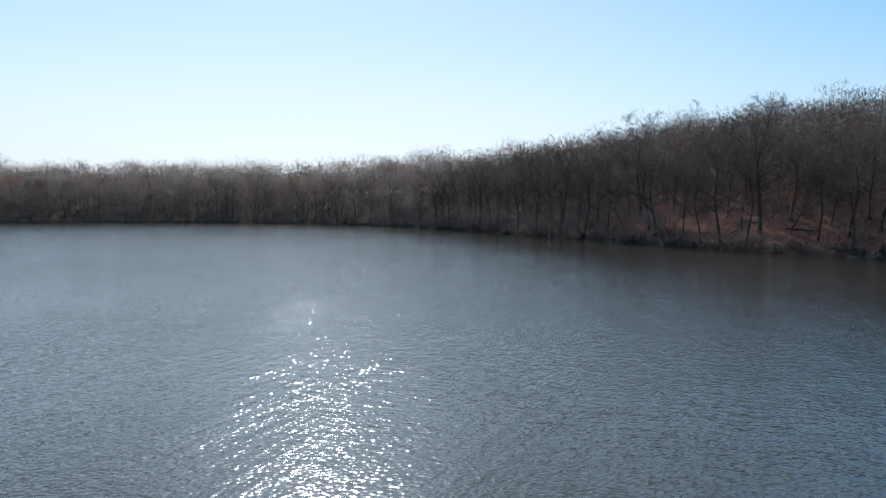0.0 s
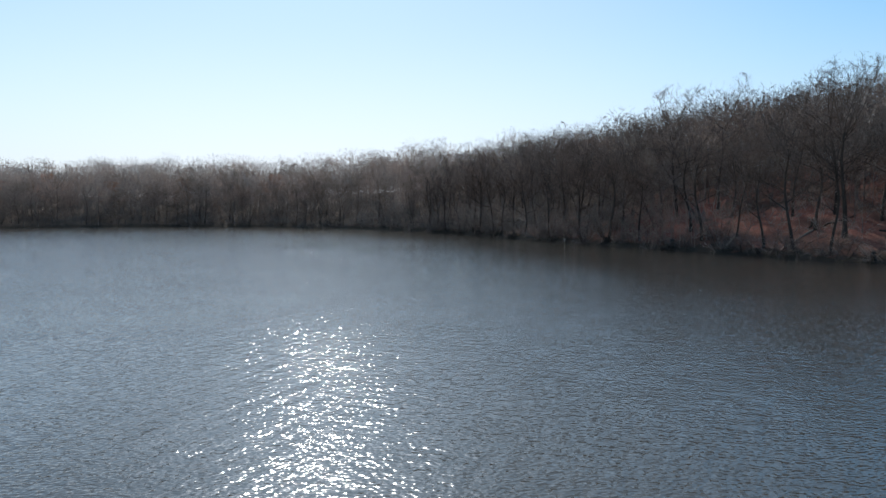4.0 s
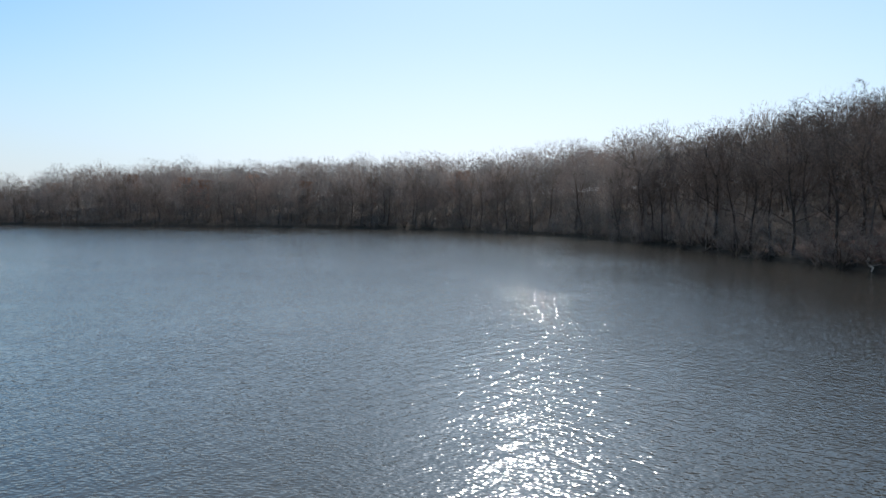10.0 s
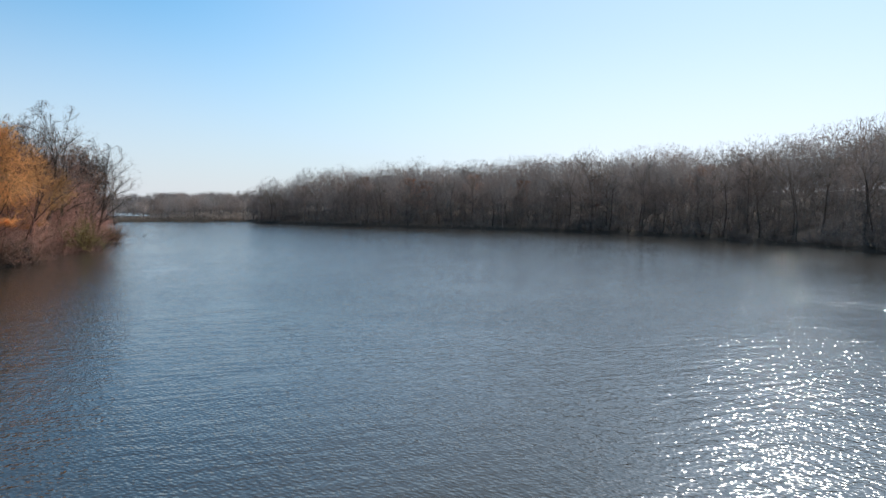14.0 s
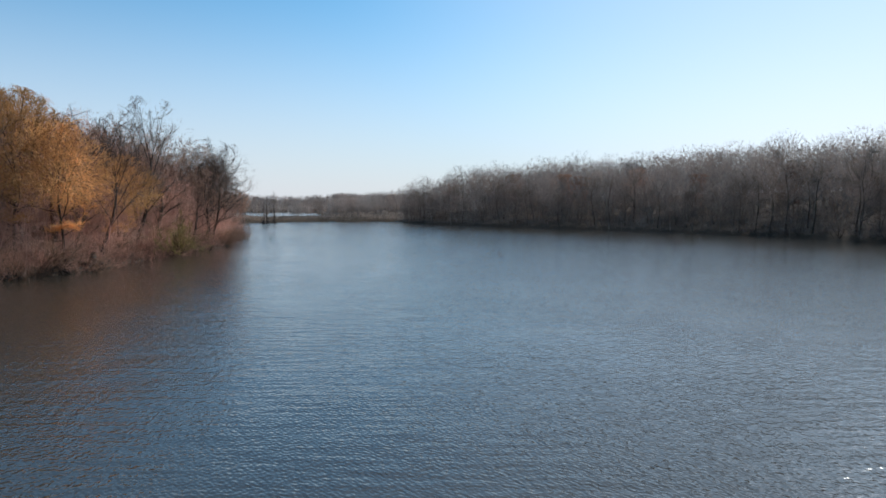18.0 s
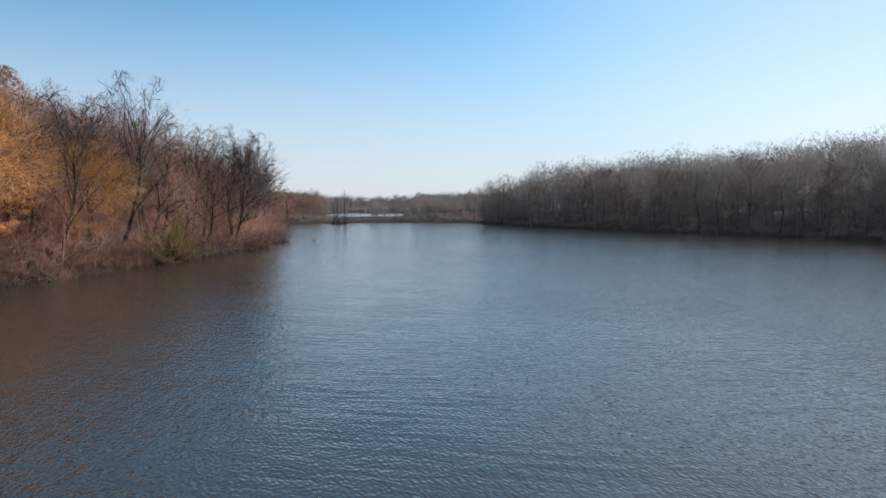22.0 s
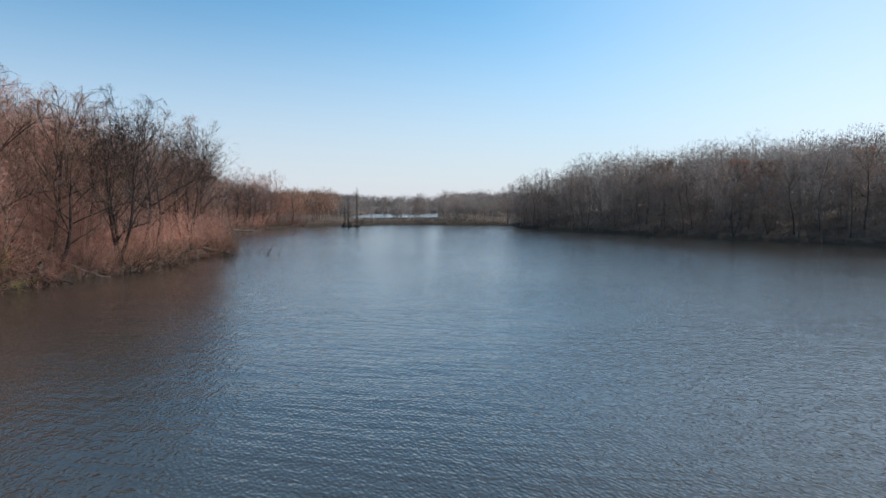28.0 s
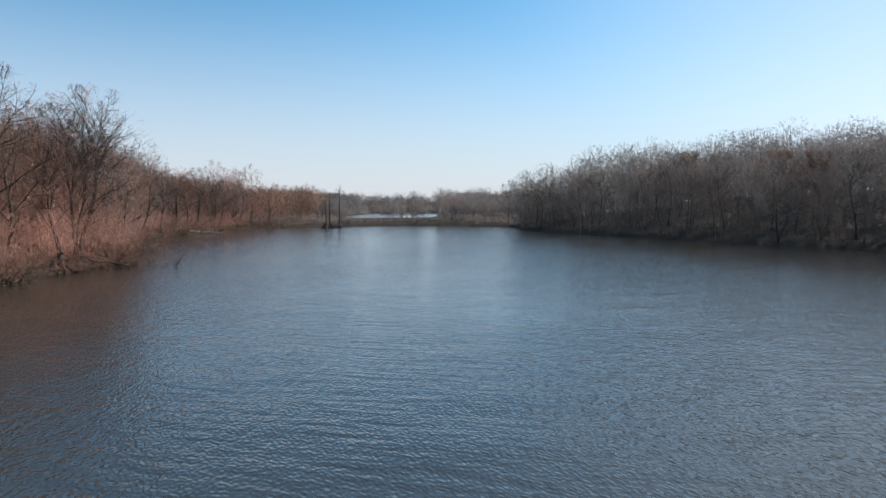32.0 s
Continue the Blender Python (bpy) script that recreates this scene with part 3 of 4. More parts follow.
RED = [tree_meshes(b, mat, 80 + i, h, sp, bo, 9, 6, 8, 0.013, st, le, twig_len=0.9, girth=0.015, rise=-0.05, start=40, crown_top=0.6, outer=1100) for i, (h, sp, bo, st, le, mat, b) in enumerate([
    (18.5, 7.6, 0.30, 1, 0.14, TWIG_BROWN, BARK_DARK), (17.5, 8.0, 0.25, 1, 0.26, TWIG_BROWN, BARK_DARK), (16.5, 7.0, 0.22, 3, 0.12, TWIG_DARK, BARK_DARK),
    (18, 7.6, 0.34, 1, 0.30, TWIG_GREY_HAZE, BARK_DARK), (14.5, 6.6, 0.2, 1, 0.16, TWIG_RED, BARK), (17, 6.6, 0.36, 1, 0.08, TWIG_BROWN, BARK_PALE)])]
SLIM = [tree_meshes(BARK, TWIG_GREY_HAZE, 40 + i, h, sp, bo, 8, 5, 6, 0.018, st, le, 0.010, 5, 0.9, outer=1200) for i, (h, sp, bo, st, le) in enumerate([
    (17, 6.2, 0.30, 1, 0.05), (15.5, 6.0, 0.25, 1, 0.1), (18, 6.6, 0.34, 1, 0.03), (15, 5.4, 0.24, 2, 0.0)])]
RUST = [tree_meshes(BARK_DARK, TWIG_RUST, 70 + i, h, 5.6, 0.35, 10, 6, 12, 0.026, 1, 0.03, 0.010, 5, 1.1) for i, h in enumerate((15, 13))]
GOLD = [tree_meshes(BARK_DARK, TWIG_GOLD, 95 + i, h, 6.4, 0.08, 15, 7, 12, 0.026, 1, 0.06, 0.010, 6, 0.8, 0.03, outer=4200) for i, h in enumerate((15.0, 13.0))]
SHRUB_GREY = [shrub_meshes(BARK_DARK, TWIG_GREY_HAZE, 110 + i, h, 12, 5, 0.011) for i, h in enumerate((3.4, 5.0, 2.4))]
SHRUB_RED = [shrub_meshes(BARK_DARK, TWIG_RED if i != 1 else TWIG_BROWN, 120 + i, h, 18, 9, 0.009) for i, h in enumerate((4.2, 6.2, 3.0))]
SHRUB_OLIVE = [shrub_meshes(BARK_DARK, TWIG_OLIVE, 130, 5.8, 34, 13, 0.017, 0.95, 0.6, 0.2)]

rng = random.Random(7)
placed = {}
made = {}


def clear(x, y, gap):
    """Whether no other plant of this layer stands nearer than gap; keeps the place if so."""
    cx, cy = int(x // 6), int(y // 6)
    for i in range(cx - 1, cx + 2):
        for j in range(cy - 1, cy + 2):
            for px, py, g in placed.get((i, j), ()):
                if math.hypot(px - x, py - y) < (gap + g) / 2:
                    return False
    placed.setdefault((cx, cy), []).append((x, y, gap))
    return True


def ring_points(a, b):
    """Points along the shoreline from corner a to corner b, a metre apart, with the way inland."""
    out = []
    for i in range(a, b):
        (ax, ay), (bx, by) = LAKE[i], LAKE[i + 1]
        n = max(1, int(math.hypot(bx - ax, by - ay)))
        ux, uy = (bx - ax) / n, (by - ay) / n
        size = math.hypot(ux, uy)
        out += [(ax + ux * k, ay + uy * k, -uy / size, ux / size) for k in range(n)]
    return np.array(out)


def water_gap(x, y):
    return np.minimum(shore_distance(x, y, LAKE), shore_distance(x, y, POND))


def spots(points, near, far, tries, gap):
    """Free places in a belt along the shore: x, y, ground, distance from the water, and the turn that faces the water."""
    p = points[[rng.randrange(len(points)) for _ in range(tries)]]
    d = np.array([near + (far - near) * rng.random() for _ in range(tries)])
    x = p[:, 0] + p[:, 2] * d + np.array([rng.uniform(-1, 1) for _ in range(tries)])
    y = p[:, 1] + p[:, 3] * d + np.array([rng.uniform(-1, 1) for _ in range(tries)])
    w, z = water_gap(x, y), ground_height(x, y)
    turn = np.degrees(np.arctan2(-p[:, 3], -p[:, 2]))
    return [(x[i], y[i], z[i], w[i], turn[i]) for i in range(tries) if w[i] >= near * 0.6 and clear(x[i], y[i], gap)]


def stand(key, meshes, builder, label, group, x, y, z, size, turn, sink=0.12, tall=None):
    """Sets one plant at x, y: the first of its kind is built, the rest are copies."""
    m = pose(x, y, z - sink, 0, 0, turn) @ Matrix.Diagonal((size, size, size * (tall or rng.uniform(0.92, 1.08)), 1))
    if key not in made:
        made[key] = builder(meshes, label, group)
        made[key].matrix_basis = m
        return made[key]
    ob = copy_thing(made[key], Matrix())
    ob.matrix_basis = m
    return ob


def belt(points, near, far, tries, gap, kinds, builder, label, group, tag, low=0.85, high=1.15, most=999):
    """Plants of some kinds in a belt along the shore; those at the water lean over it."""
    for x, y, z, w, turn in spots(points, near, far, tries, gap)[:most]:
        k = rng.randrange(len(kinds))
        turn = turn + rng.gauss(0, 45) if w < 7 else rng.uniform(0, 360)
        stand(tag + str(k), kinds[k], builder, label, group, x, y, z, rng.uniform(low, high) * (1 - 0.2 * float(west(x))), turn)


def outgrowth(rng2, base, tip, each, length, low, loose, lift):
    """Shoots on every branch from base to tip: their feet and ends."""
    i = np.repeat(np.arange(len(base)), each)
    p = base[i] + (tip - base)[i] * rng2.uniform(low, 1.0, len(i))[:, None]
    way = (tip - base)[i]
    way = 0.8 * way / (np.linalg.norm(way, axis=1)[:, None] + 1e-6) + rng2.normal(0, loose, (len(i), 3)) + np.array([0, 0, lift])
    way /= np.linalg.norm(way, axis=1)[:, None]
    return p, p + way * (length * rng2.uniform(0.5, 1.15, len(i)))[:, None]


def sprays(rng2, height, width, limbs, subs, twigs, r, low=0.05, stem=0.12, reach=1.0, limb=0.04, fans=0):
    """A simple bare tree for the depth of a wood: stem, limbs that fan out into a round crown, side branches and twigs."""
    w = Wood()
    pts = np.array([(0, 0, -0.5), (rng2.normal(0, 0.4), rng2.normal(0, 0.4), height * 0.4), (rng2.normal(0, 0.6), rng2.normal(0, 0.6), height * 0.8)])
    w.tube(pts, [stem, stem * 0.7, 0.04], 4)
    mid = np.array([pts[2, 0], pts[2, 1], height * (low + 0.56 * (1 - low))])
    lump = rng2.uniform(0, 6.28, 3)

    def inside(p):
        """Draws points back to the crown's lumpy outline."""
        q = p - mid
        half = np.stack([np.full(len(q), width)] * 2 + [np.where(q[:, 2] > 0, height - mid[2], mid[2] - height * low)], 1)
        e = np.linalg.norm(q / half, axis=1)
        az = np.arctan2(q[:, 1], q[:, 0])
        edge = 0.92 + 0.09 * np.sin(3 * az + lump[0]) + 0.08 * np.sin(2 * az + 5 * q[:, 2] / height + lump[1])
        return mid + q / np.maximum(1, e / edge)[:, None]

    a, u = np.arange(limbs) * 2.4 + rng2.uniform(-0.5, 0.5, limbs), -0.8 + 1.78 * (np.arange(limbs) + rng2.uniform(0, 1, limbs)) / limbs
    rad = width * np.sqrt(np.clip(1 - u * u, 0.02, 1))
    tip = mid + np.stack([np.cos(a) * rad, np.sin(a) * rad, u * np.where(u > 0, height - mid[2], mid[2] - height * low)], 1) * rng2.uniform(0.6, 0.92, limbs)[:, None]
    foot = np.clip(tip[:, 2] - rad * rng2.uniform(0.6, 1.5, limbs), height * 0.15, height * 0.76)
    base = np.stack([np.interp(foot, pts[:, 2], pts[:, 0]), np.interp(foot, pts[:, 2], pts[:, 1]), foot], 1)
    w.spikes(base, tip, limb)
    b1, t1 = outgrowth(rng2, base, tip, subs, 0.42 * width * min(1, height / 9), 0.4, 0.75, 0.1)
    t1 = inside(t1)
    w.slivers(b1, t1, r * 1.25, rng2)
    b2, t2 = outgrowth(rng2, b1, t1, twigs, reach, 0.2, 0.75, 0.05)
    w.slivers(b2, inside(t2), r, rng2)
    if fans:
        b3, t3 = crown_fans(rng2, fans, mid, np.array([width, width, height - mid[2]]), mid[2] - height * low, reach)
        w.slivers(b3, inside(t3), r, rng2)
    return w.arrays()


def thicket(name, places, kinds, mat, label, low=0.85, high=1.2):
    """Many simple trees of the depth of a wood, too many to tell apart, in one mesh."""
    V, Q, T, c = [], [], [], 0
    for x, y, z, *_ in places:
        v, q, t = kinds[rng.randrange(len(kinds))]
        s, a = rng.uniform(low, high) * (1 - 0.15 * float(west(x))), rng.uniform(0, 6.28)
        ca, sa = math.cos(a) * s, math.sin(a) * s
        V.append(np.stack([v[:, 0] * ca - v[:, 1] * sa + x, v[:, 0] * sa + v[:, 1] * ca + y, v[:, 2] * s + z], 1))
        Q.append(q + c)
        T.append(t + c)
        c += len(v)
    ob = new(name, solid(name, np.concatenate(V), np.concatenate(Q), np.concatenate(T), mat))
    return tagged(ob, label, "woods", kind="stuff")

# ---- the woods ----
RIGHT_BANK, NORTH_NEAR, NORTH_FAR = ring_points(35, 45), ring_points(30, 36), ring_points(22, 31)
LEFT_BANK, LEFT_FAR, CAUSEWAY = ring_points(0, 10), ring_points(10, 18), ring_points(17, 22)
G1, G2, G3 = "trees on the shaded bank", "trees across the lake", "trees on the sunlit bank"
S1, S3 = "shrubs along the shaded shore", "shrubs along the sunlit shore"
GREY = "tall bare grey-brown tree on the shaded wooded bank"
FARG = "slender bare grey tree at the shore across the lake"
REDL = "bare tree with red-brown budding twigs on the sunlit bank"
BLOOM = "maple covered in orange-yellow blossom on the sunlit bank"

# single trees that stand out
for x, y, k, size, turn, tall in ((-87, 95.3, 0, 1.0, 20, 1.05), (-86, 91, 0, 1.1, 200, 1.1), (-97, 101, 1, 1.0, 150, 1.0), (-113, 88, 1, 1.2, 70, 1.1), (-186, 113, 1, 0.8, 10, 1.0)):
    clear(x, y, 6)
    stand("gold%d" % k, GOLD[k], tree, BLOOM, G3, x, y, float(ground_height(x, y)), size, turn, tall=tall)
stand("olive", SHRUB_OLIVE[0], shrub, "olive-green leafing shrub leaning over the water", S3, -103.5, 109, 0.3, 1.0, 60)
for x, y, k in ((-150, 256, 0), (-157, 238, 1), (-122, 249, 1), (-190, 236, 0), (-96, 252, 1), (-62, 250, 0), (-172, 244, 1), (-226, 232, 1)):
    clear(x, y, 4)
    stand("rust%d" % k, RUST[k], tree, "budding tree with a rust-red crown among the grey woods", G2, x, y, float(ground_height(x, y)), 1.05, 40 * k)
LEANER = tree_meshes(BARK_DARK, TWIG_GREY_HAZE, 33, 16, 5.0, 0.45, 8, 6, 10, 0.022, 1, 0.62, twig_len=1.05)
clear(43.5, 123.5, 4)
stand("leaner", LEANER, tree, "dark bare tree leaning far out over the water", G1, 43.5, 123.5, float(ground_height(43.5, 123.5)), 1.0, 165, tall=1.0)
for x, y, k, size, turn, tall in ((47.7, 126, 2, 1.05, 90, 1.08), (41.4, 128, 0, 1.1, 30, 1.1), (56, 108, 6, 1.1, 200, 1.05), (52, 100, 4, 1.1, 80, 1.1), (66, 92, 2, 1.0, 10, 1.0)):
    clear(x, y, 3.6)
    stand("tall%d" % k, TALL[k], tree, GREY, G1, x, y, float(ground_height(x, y)), size, turn, tall=tall)
for x, y, k, size, turn, tall in ((-123, 117, 2, 1.05, 60, 1.1), (-150, 121.5, 3, 1.05, 75, 1.0), (-133, 118, 1, 1.0, 50, 1.0), (-104, 103.5, 3, 1.1, 70, 1.05), (-93, 99, 3, 0.92, 60, 1.0)):
    clear(x, y, 3.6)
    stand("red%d" % k, RED[k], tree, REDL, G3, x, y, float(ground_height(x, y)), size, turn, tall=tall)

belt(RIGHT_BANK, 1.0, 15, 500, 4.0, TALL, tree, GREY, G1, "tall", 0.72, 1.0, 110)
belt(NORTH_NEAR, 1.0, 5, 120, 4.0, SLIM, tree, FARG, G2, "slim", 0.85, 1.15, 45)
belt(NORTH_FAR, 1.0, 9, 260, 4.2, SLIM, tree, FARG, G2, "slim", 0.72, 1.0, 70)
belt(LEFT_BANK, 1.2, 12, 300, 3.8, RED, tree, REDL, G3, "red", 0.74, 1.0, 70)
belt(LEFT_FAR, 1.2, 6, 120, 4.2, RED, tree, REDL, G3, "red", 0.7, 0.95, 36)

wr = np.random.default_rng(21)
DEEP = [sprays(wr, h, w, 12, 5, 4, 0.030, 0.12, 0.10, 1.1, 0.035, 600) for h, w in ((17, 5.0), (15.5, 4.6), (18, 5.4), (14, 4.6), (16.5, 4.6))]
RUDDY = [sprays(wr, h, w, 14, 6, 6, 0.023, 0.06, 0.09, 1.1, 0.026, 820) for h, w in ((17, 5.0), (15, 4.8), (13, 4.6), (11, 4.4))]
BACK = [sprays(wr, h, w, 10, 4, 3, 0.050, 0.1, 0.12, 0.9, 0.04, 680) for h, w in ((17, 6.2), (15, 5.8), (18, 6.8), (16, 6.0))]
UNDER = [sprays(wr, h, w, 9, 4, 4, 0.018, 0.02, 0.04, 0.8, 0.02) for h, w in ((5, 2.6), (7, 3.0), (3.5, 2.2))]
TANGLE = [sprays(wr, h, w, 9, 4, 4, 0.010, 0.02, 0.035, 0.8, 0.016, 220) for h, w in ((5, 3.2), (7.5, 3.6), (3.5, 2.8))]
FILL = [sprays(wr, h, w, 10, 4, 2, 0.11, 0.0, 0.1, 1.0, 0.06, 120) for h, w in ((12, 5.0), (14.5, 5.2))]
LABEL = "leafless grey-brown woods on the slope"
thicket("woods", spots(ring_points(35, 41), 2, 36, 800, 4.2) + spots(ring_points(41, 45), 11, 36, 400, 4.4), DEEP, TWIG_DARK, LABEL, 0.92, 1.2)
thicket("woods", spots(NORTH_NEAR, 2, 20, 700, 4.0) + spots(NORTH_FAR, 0.5, 18, 1200, 4.0), DEEP, TWIG_GREY_HAZE, LABEL, 0.78, 1.25)
thicket("woods", spots(LEFT_BANK, 0.4, 9, 700, 2.8), RUDDY, TWIG_RED, "red-brown budding saplings at the sunlit shore", 0.5, 0.78)
thicket("woods", spots(LEFT_BANK, 9, 28, 1100, 2.9), RUDDY, TWIG_RED, "red-brown budding woods on the sunlit slope", 0.92, 1.22)
thicket("woods", spots(LEFT_FAR, 1, 24, 900, 3.6), RUDDY, TWIG_RED, "red-brown budding woods on the sunlit slope", 0.95, 1.3)
thicket("woods", spots(RIGHT_BANK, 30, 85, 900, 5.2), BACK, TWIG_DARK, LABEL, 0.9, 1.2)
thicket("woods", spots(NORTH_NEAR, 18, 75, 800, 5.2) + spots(NORTH_FAR, 16, 75, 1300, 5.2), BACK, TWIG_GREY_HAZE, LABEL, 0.8, 1.28)
thicket("woods", spots(LEFT_BANK, 26, 60, 400, 4.0) + spots(LEFT_FAR, 20, 60, 600, 4.0), BACK, TWIG_RED, "red-brown budding woods on the sunlit slope")
placed.clear()
thicket("woods", spots(RIGHT_BANK, 18, 85, 1500, 4.2) + spots(NORTH_NEAR, 16, 80, 700, 4.8) + spots(NORTH_FAR, 14, 80, 1100, 5.0), FILL, TWIG_GREY_HAZE, "dense bare saplings deep in the woods")
thicket("woods", spots(LEFT_BANK, 9, 60, 600, 4.2) + spots(LEFT_FAR, 9, 60, 700, 4.6), FILL, TWIG_RED, "dense red-brown saplings deep in the woods")
placed.clear()
thicket("woods", spots(RIGHT_BANK, 40, 130, 600, 4.0) + spots(NORTH_NEAR, 40, 130, 450, 4.4) + spots(NORTH_FAR, 36, 130, 650, 4.6), FILL, TWIG_GREY_HAZE, "low bare saplings along the crest of the hill", 0.45, 0.8)
placed.clear()
thicket("undergrowth", spots(RIGHT_BANK, 3, 40, 700, 2.0) + spots(ring_points(34, 41), 0.4, 9, 1000, 1.4), UNDER, TWIG_GREY_HAZE, "bare grey undergrowth between the trees")
thicket("undergrowth", spots(CAUSEWAY, 0.5, 14, 500, 1.7), UNDER, TWIG_GREY_HAZE, "low bare scrub along the causeway", 0.15, 0.5)
thicket("undergrowth", spots(NORTH_NEAR, 0.2, 16, 800, 1.9) + spots(NORTH_FAR, 0.2, 14, 1200, 1.9), UNDER, TWIG_GREY_HAZE, "bare grey undergrowth between the trees")
thicket("undergrowth", spots(LEFT_BANK, 0.3, 20, 1000, 1.6) + spots(LEFT_FAR, 0.3, 12, 800, 1.7), TANGLE, TWIG_RED, "red-brown undergrowth between the trees")
thicket("undergrowth", spots(ring_points(17, 19), 0.5, 9, 200, 1.6) + spots(ring_points(20, 23), 0.5, 9, 300, 1.6), UNDER, TWIG_GREY_HAZE, "bare scrub at the ends of the causeway", 0.4, 0.9)
placed.clear()
belt(RIGHT_BANK, -0.3, 2.5, 260, 2.2, SHRUB_GREY, shrub, "bare grey-brown shrub at the water's edge", S1, "shrub_grey", 0.7, 1.35, 90)
belt(NORTH_NEAR, 0.0, 2.0, 200, 3.0, SHRUB_GREY, shrub, "bare grey-brown shrub at the water's edge", S1, "shrub_grey", 0.6, 1.0, 30)
belt(LEFT_BANK, -1.3, 2.6, 400, 1.5, SHRUB_RED, shrub, "red-brown bare shrub overhanging the brown water", S3, "shrub_red", 0.5, 0.9, 85)
belt(LEFT_FAR, -1.0, 3.0, 200, 2.2, SHRUB_RED, shrub, "red-brown bare shrub overhanging the brown water", S3, "shrub_red", 0.6, 1.05, 40)
belt(CAUSEWAY, 1.0, 9.0, 120, 3.0, SHRUB_GREY, shrub, "low bare shrub on the causeway", "shrubs on the causeway", "shrub_grey", 0.3, 0.75, 44)


def distant_places(n, x0, x1, y0, y1, near, far, thin):
    g = np.random.default_rng(5)
    x, y = g.uniform(x0, x1, n), g.uniform(y0, y1, n)
    d = water_gap(x, y)
    keep = (d > near) & (d < far) & (g.uniform(0, 1, n) > d / thin) & ~((x > -60) & (y < 100))
    return list(zip(x[keep], y[keep], ground_height(x[keep], y[keep])))


FARAWAY = [sprays(wr, h, w, 8, 4, 2, 0.11, 0.1, 0.14, 1.1, 0.08, 230) for h, w in ((16, 5.0), (14, 4.8), (17, 5.4))]


def open_view(places, share):
    """Leaves the marshy gap free, but for a share of the trees."""
    return [p for p in places if valley(p[0], p[1]) < 0.3 or rng.random() < share]


thicket("distant_woods", distant_places(1600, -300, 180, 60, 420, 72, 150, 220), FARAWAY, TWIG_GREY_HAZE, "distant leafless woods over the hills")
marsh = open_view(distant_places(2200, -470, -279, 60, 330, 3, 90, 140), 0.22)
thicket("distant_woods", [p for p in marsh if p[1] > 168], FARAWAY, TWIG_GREY_HAZE, "hazy leafless woods behind the causeway", 0.7, 0.92)
thicket("distant_woods", [p for p in marsh if p[1] <= 168], FARAWAY, TWIG_BROWN, "hazy brown budding woods behind the causeway", 0.75, 1.0)
thicket("distant_woods", [p for p in distant_places(1900, -860, -480, 60, 460, 4, 130, 170) if p[0] < -700 or valley(p[0], p[1]) < 0.3], FARAWAY, TWIG_GREY_HAZE, "hazy leafless woods round the pond", 0.95, 1.3)

# ---- small things on the shores and in the water ----
def roughen(rng2, a, b, n, sag):
    """A crooked line from a to b."""
    a, b = np.array(a, float), np.array(b, float)
    pts = np.array([a + (b - a) * i / n for i in range(n + 1)])
    pts[1:-1] += rng2.normal(0, sag, (n - 1, 3))
    return pts


def fallen_log(seed, a, b, r, mat, label, stubs=3):
    """A fallen trunk from a to b with broken branch stubs."""
    g = np.random.default_rng(seed)
    mid = (np.array(a) + np.array(b)) / 2
    line = roughen(g, np.array(a) - mid, np.array(b) - mid, 6, 0.05 + 0.4 * r)
    w = Wood()
    w.tube(line, np.linspace(r, r * 0.45, 7) * g.uniform(0.9, 1.1, 7), 8)
    root = tagged(new("fallen_log"), label, "log", "fallen wood on the shores")
    root.matrix_basis = Matrix.Translation(mid)
    new("trunk", w.mesh("log_trunk", mat)).parent = root
    for k in range(stubs):
        p, d = along(line, g.uniform(0.3, 0.95))
        e = d / np.linalg.norm(d) + g.normal(0, 0.8, 3) + np.array([0, 0, 0.5])
        s = Wood()
        s.tube(bent(g, p, e / np.linalg.norm(e), g.uniform(0.6, 2.0), 0.03, 4, 0.15), np.linspace(r * 0.35, 0.012, 5), 5)
        new("branch", s.mesh("branch", mat)).parent = root
    return root


fallen_log(1, (-127.5, 115.6, 1.3), (-119.6, 119.6, 0.05), 0.16, WOOD_DEAD, "pale fallen trunk sloping from the bank into the water")
fallen_log(2, (-147.5, 122.4, 1.0), (-142.2, 128.2, 0.05), 0.14, WOOD_DEAD, "pale fallen trunk sloping from the bank into the water")
fallen_log(3, (-228.6, 125.6, 0.35), (-229.6, 134.2, 0.12), 0.32, WOOD_DEAD, "weathered log lying in the shallow water", 4)
fallen_log(4, (-168, 121.2, 0.8), (-163.5, 125.5, 0.05), 0.12, WOOD_DEAD, "pale fallen trunk sloping from the bank into the water")
lg = random.Random(3)
for i in range(16):
    x, y, ux, uy = RIGHT_BANK[lg.randrange(0, len(RIGHT_BANK) - 40)]
    d0, a0, ln = lg.uniform(0.6, 11), lg.uniform(0, 6.28), lg.uniform(3, 7)
    p, q = (x + ux * d0, y + uy * d0), (x + ux * d0 + ln * math.cos(a0), y + uy * d0 + ln * math.sin(a0))
    zp, zq = float(ground_height(*p)), float(ground_height(*q))
    fallen_log(20 + i, (*p, max(zp, 0) + 0.12), (*q, max(zq, 0) + 0.1), lg.uniform(0.1, 0.2), WOOD_DEAD if i % 3 else BARK_DARK, "weathered fallen trunk on the leaf-covered slope", 2)
for i in range(8):
    x, y, ux, uy = LEFT_BANK[lg.randrange(8, len(LEFT_BANK))]
    p, q = (x + ux * 2.5, y + uy * 2.5), (x - ux * 1.2 + lg.uniform(-2, 2), y - uy * 1.2 + lg.uniform(-2, 2))
    fallen_log(50 + i, (*p, float(ground_height(*p)) + 0.3), (*q, 0.02), lg.uniform(0.06, 0.11), BARK_DARK if i % 2 else WOOD_DEAD, "fallen branch hanging from the bank into the water", 3)


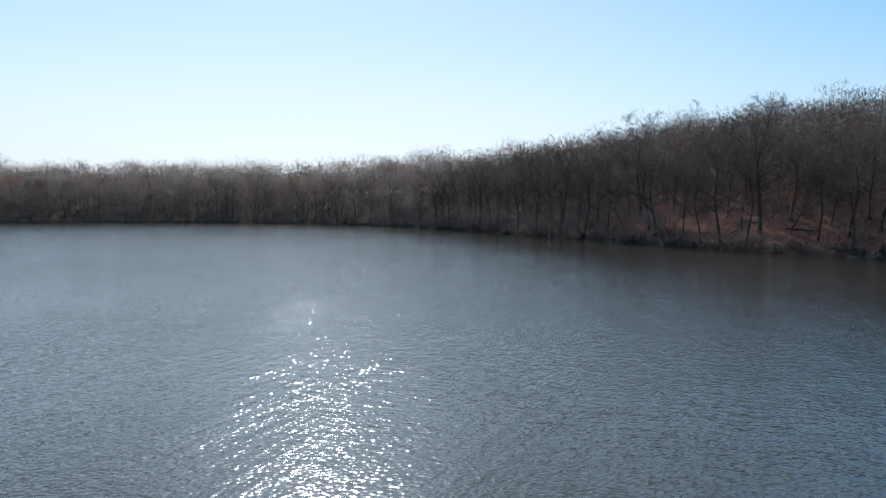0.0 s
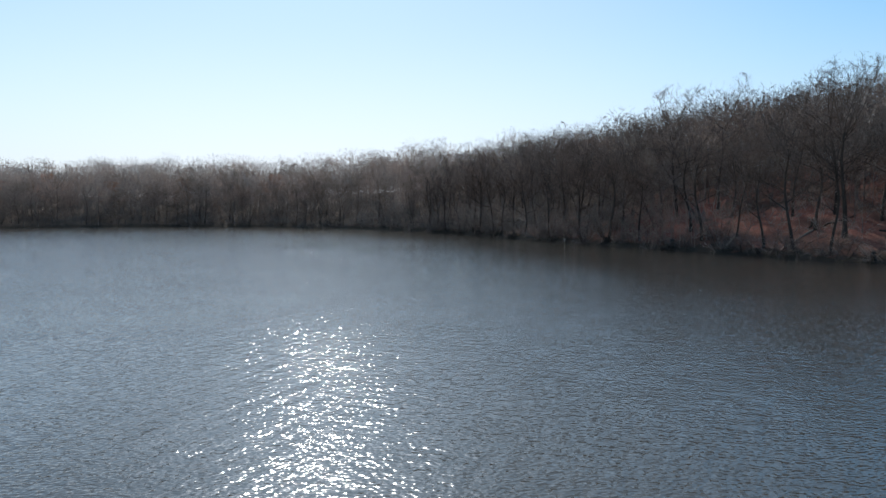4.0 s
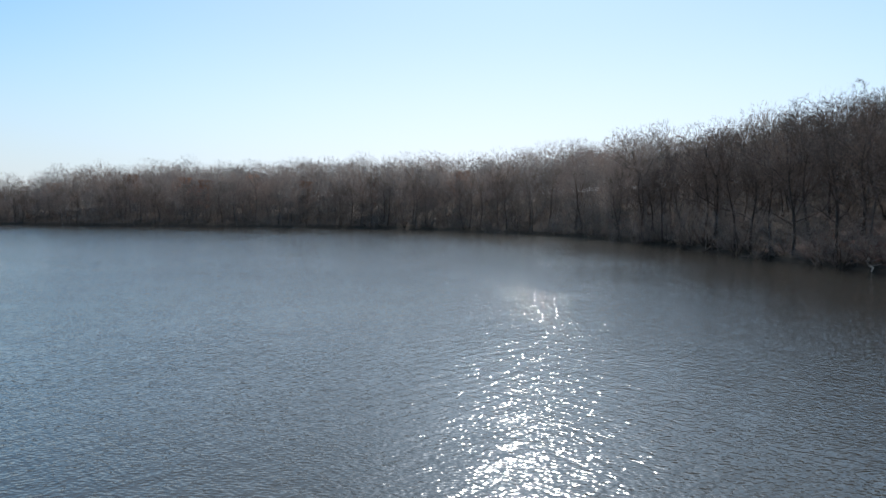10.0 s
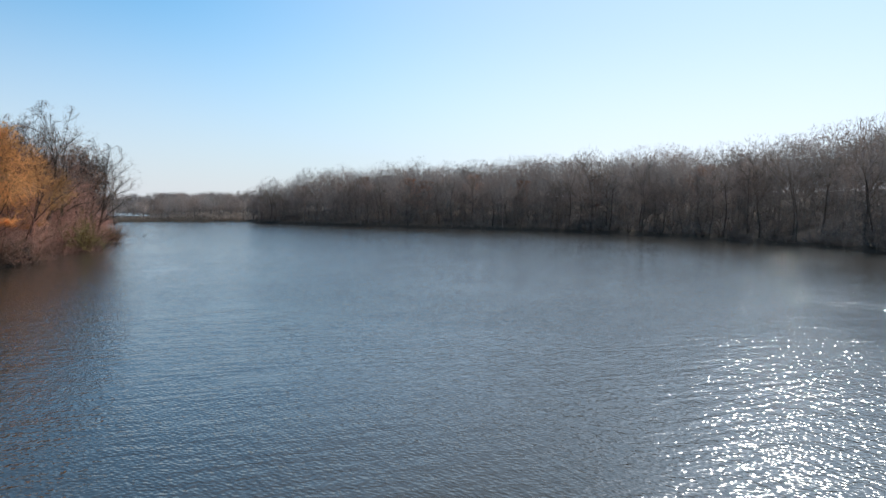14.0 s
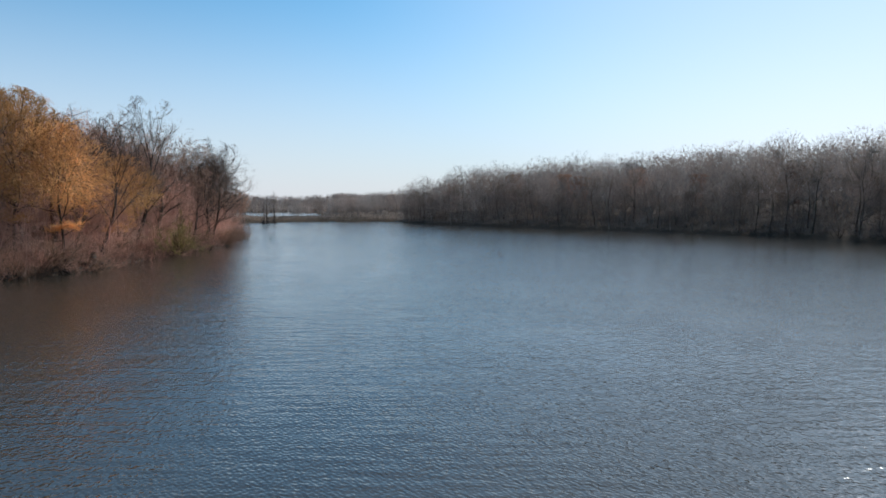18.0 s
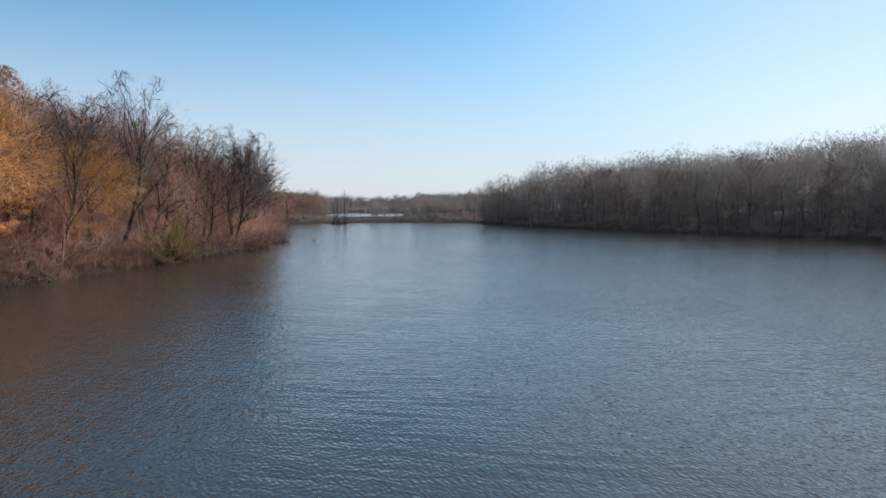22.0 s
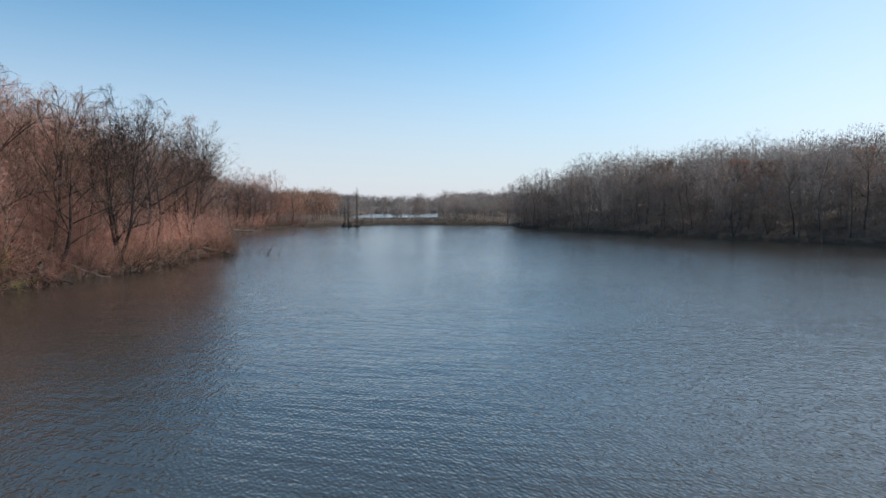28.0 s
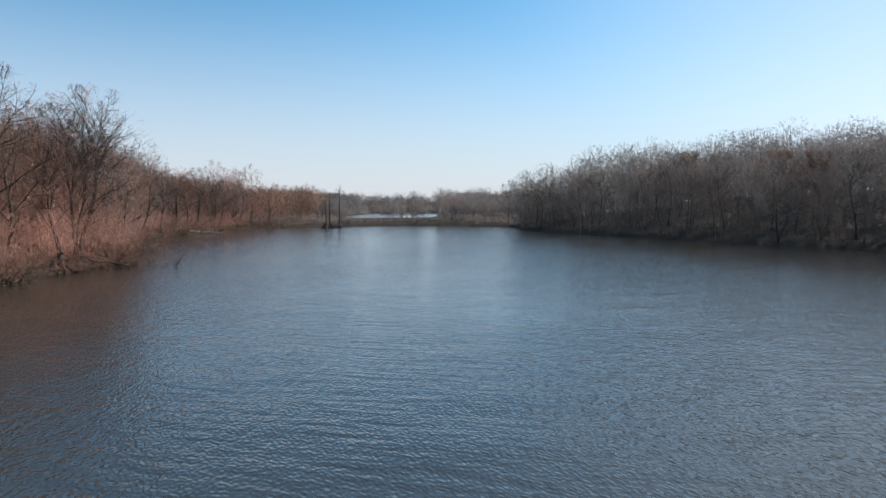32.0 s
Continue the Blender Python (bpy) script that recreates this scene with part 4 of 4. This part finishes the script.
def snag(x, y, parts, label):
    """Dead branches that stick out of the water."""
    root = tagged(new("snag"), label, "branch", "dead branches in the water")
    root.matrix_basis = Matrix.Translation((x, y, 0))
    g = np.random.default_rng(9)
    for tip, r in parts:
        w = Wood()
        w.tube(roughen(g, (0, 0, -0.5), tip, 5, 0.06), np.linspace(r, 0.02, 6), 6)
        new("branch", w.mesh("branch", BARK_DARK)).parent = root
    return root


snag(-141.7, 132.2, [((0.6, 1.75, 1.35), 0.09), ((0.1, 0.9, 0.5), 0.05), ((-0.3, -0.5, 0.35), 0.04)], "dark dead branch sticking out of the open water")
snag(-143.5, 130.2, [((0.2, -0.4, 0.9), 0.05), ((-0.2, 0.3, 0.55), 0.035)], "thin dead twigs sticking out of the water")
snag(-140.6, 134.2, [((0.1, 0.3, 0.4), 0.04)], "thin dead twigs sticking out of the water")


def root_clump(seed, x, y, size, turn):
    """Washed-out roots and a stump foot at the undercut bank."""
    g = np.random.default_rng(seed)
    root = tagged(new("root_clump"), "dark washed-out roots at the undercut bank", "roots", "roots along the shore")
    root.matrix_basis = pose(x, y, 0.15, 0, 0, turn) @ Matrix.Diagonal((size, size, size, 1))
    s = Wood()
    s.tube([(-0.5, 0, -0.2), (-0.2, 0, 0.35), (0.0, 0.05, 0.75), (0.05, 0.0, 1.0)], [0.5, 0.38, 0.24, 0.12], 9)
    new("stump", s.mesh("stump", BARK_DARK)).parent = root
    for k in range(9):
        a = radians(-80 + 160 * k / 8) + g.uniform(-0.2, 0.2)
        ln = g.uniform(0.8, 1.7)
        w = Wood()
        w.tube(roughen(g, (0, 0, g.uniform(0.2, 0.6)), (math.cos(a) * ln, math.sin(a) * ln, -0.35), 5, 0.07), np.linspace(0.11, 0.03, 6), 5)
        new("root", w.mesh("root", BARK_DARK)).parent = root
    return root


for i, k in enumerate((14, 19, 24, 33, 41, 52, 60, 70, 78)):
    x, y, ux, uy = LEFT_BANK[min(k, len(LEFT_BANK) - 1)]
    root_clump(200 + i, x + 0.5 * ux, y + 0.5 * uy, 1.0 + 0.35 * (i % 3), math.degrees(math.atan2(-uy, -ux)))
for i in range(9):
    x, y, ux, uy = RIGHT_BANK[20 + 13 * i]
    root_clump(230 + i, x + 0.4 * ux, y + 0.4 * uy, 0.9 + 0.3 * (i % 3), math.degrees(math.atan2(-uy, -ux)))

# two slim trees on a tuft of roots in the water before the causeway
def alder_meshes(height, width):
    """A slim alder: a straight stem and short side branches all the way up."""
    stem = Wood()
    stem.tube([(0, 0, -1.2), (0.12, 0.05, height * 0.3), (-0.1, 0.1, height * 0.65), (0.05, 0, height * 0.97)], [0.24, 0.17, 0.11, 0.03], 6)
    return stem.mesh("trunk", BARK_DARK), solid("crown", *sprays(wr, height, width, 22, 4, 3, 0.045, 0.1, 0.05, 0.7, 0.05, 160), TWIG_GREY_HAZE)


ISLET = [alder_meshes(14.0, 2.3), alder_meshes(11.4, 2.0)]
for x, y, k, turn in ((-255.8, 165.6, 0, 30), (-256.4, 162.9, 1, 200), (-256.2, 161.6, 1, 80)):
    stand("islet%d" % k, ISLET[k], tree, "slim bare alder growing out of the water", "alders in the water", x, y, -0.1, 1.0 if turn != 80 else 0.8, turn, tall=1.0)
for i, (x, y) in enumerate(((-255.2, 165.4), (-255.4, 163.2), (-255.6, 161.2))):
    root_clump(260 + i, x, y, 1.3, 90 * i)


def dry_grass():
    """Pale dead grass and reeds on the causeway and its shores."""
    g = np.random.default_rng(31)
    n = 24000
    x, y = g.uniform(-292, -256, n), g.uniform(136, 222, n)
    d = water_gap(x, y)
    keep = (d > -0.8) & (d < 7)
    x, y = x[keep], y[keep]
    z = np.maximum(ground_height(x, y), -0.1)
    base = np.stack([x, y, z], 1)
    w = Wood()
    w.spikes(base, base + np.stack([g.normal(0, 0.2, len(x)), g.normal(0, 0.2, len(x)), g.uniform(0.2, 0.75, len(x))], 1), 0.04)
    return w.mesh("dry_grass", STRAW)


STRAW = bark("dry_grass", (0.07, 0.055, 0.04), (0.165, 0.13, 0.09))
tagged(new("dry_grass", dry_grass()), "pale dead grass and reeds on the causeway", "grass", kind="stuff")
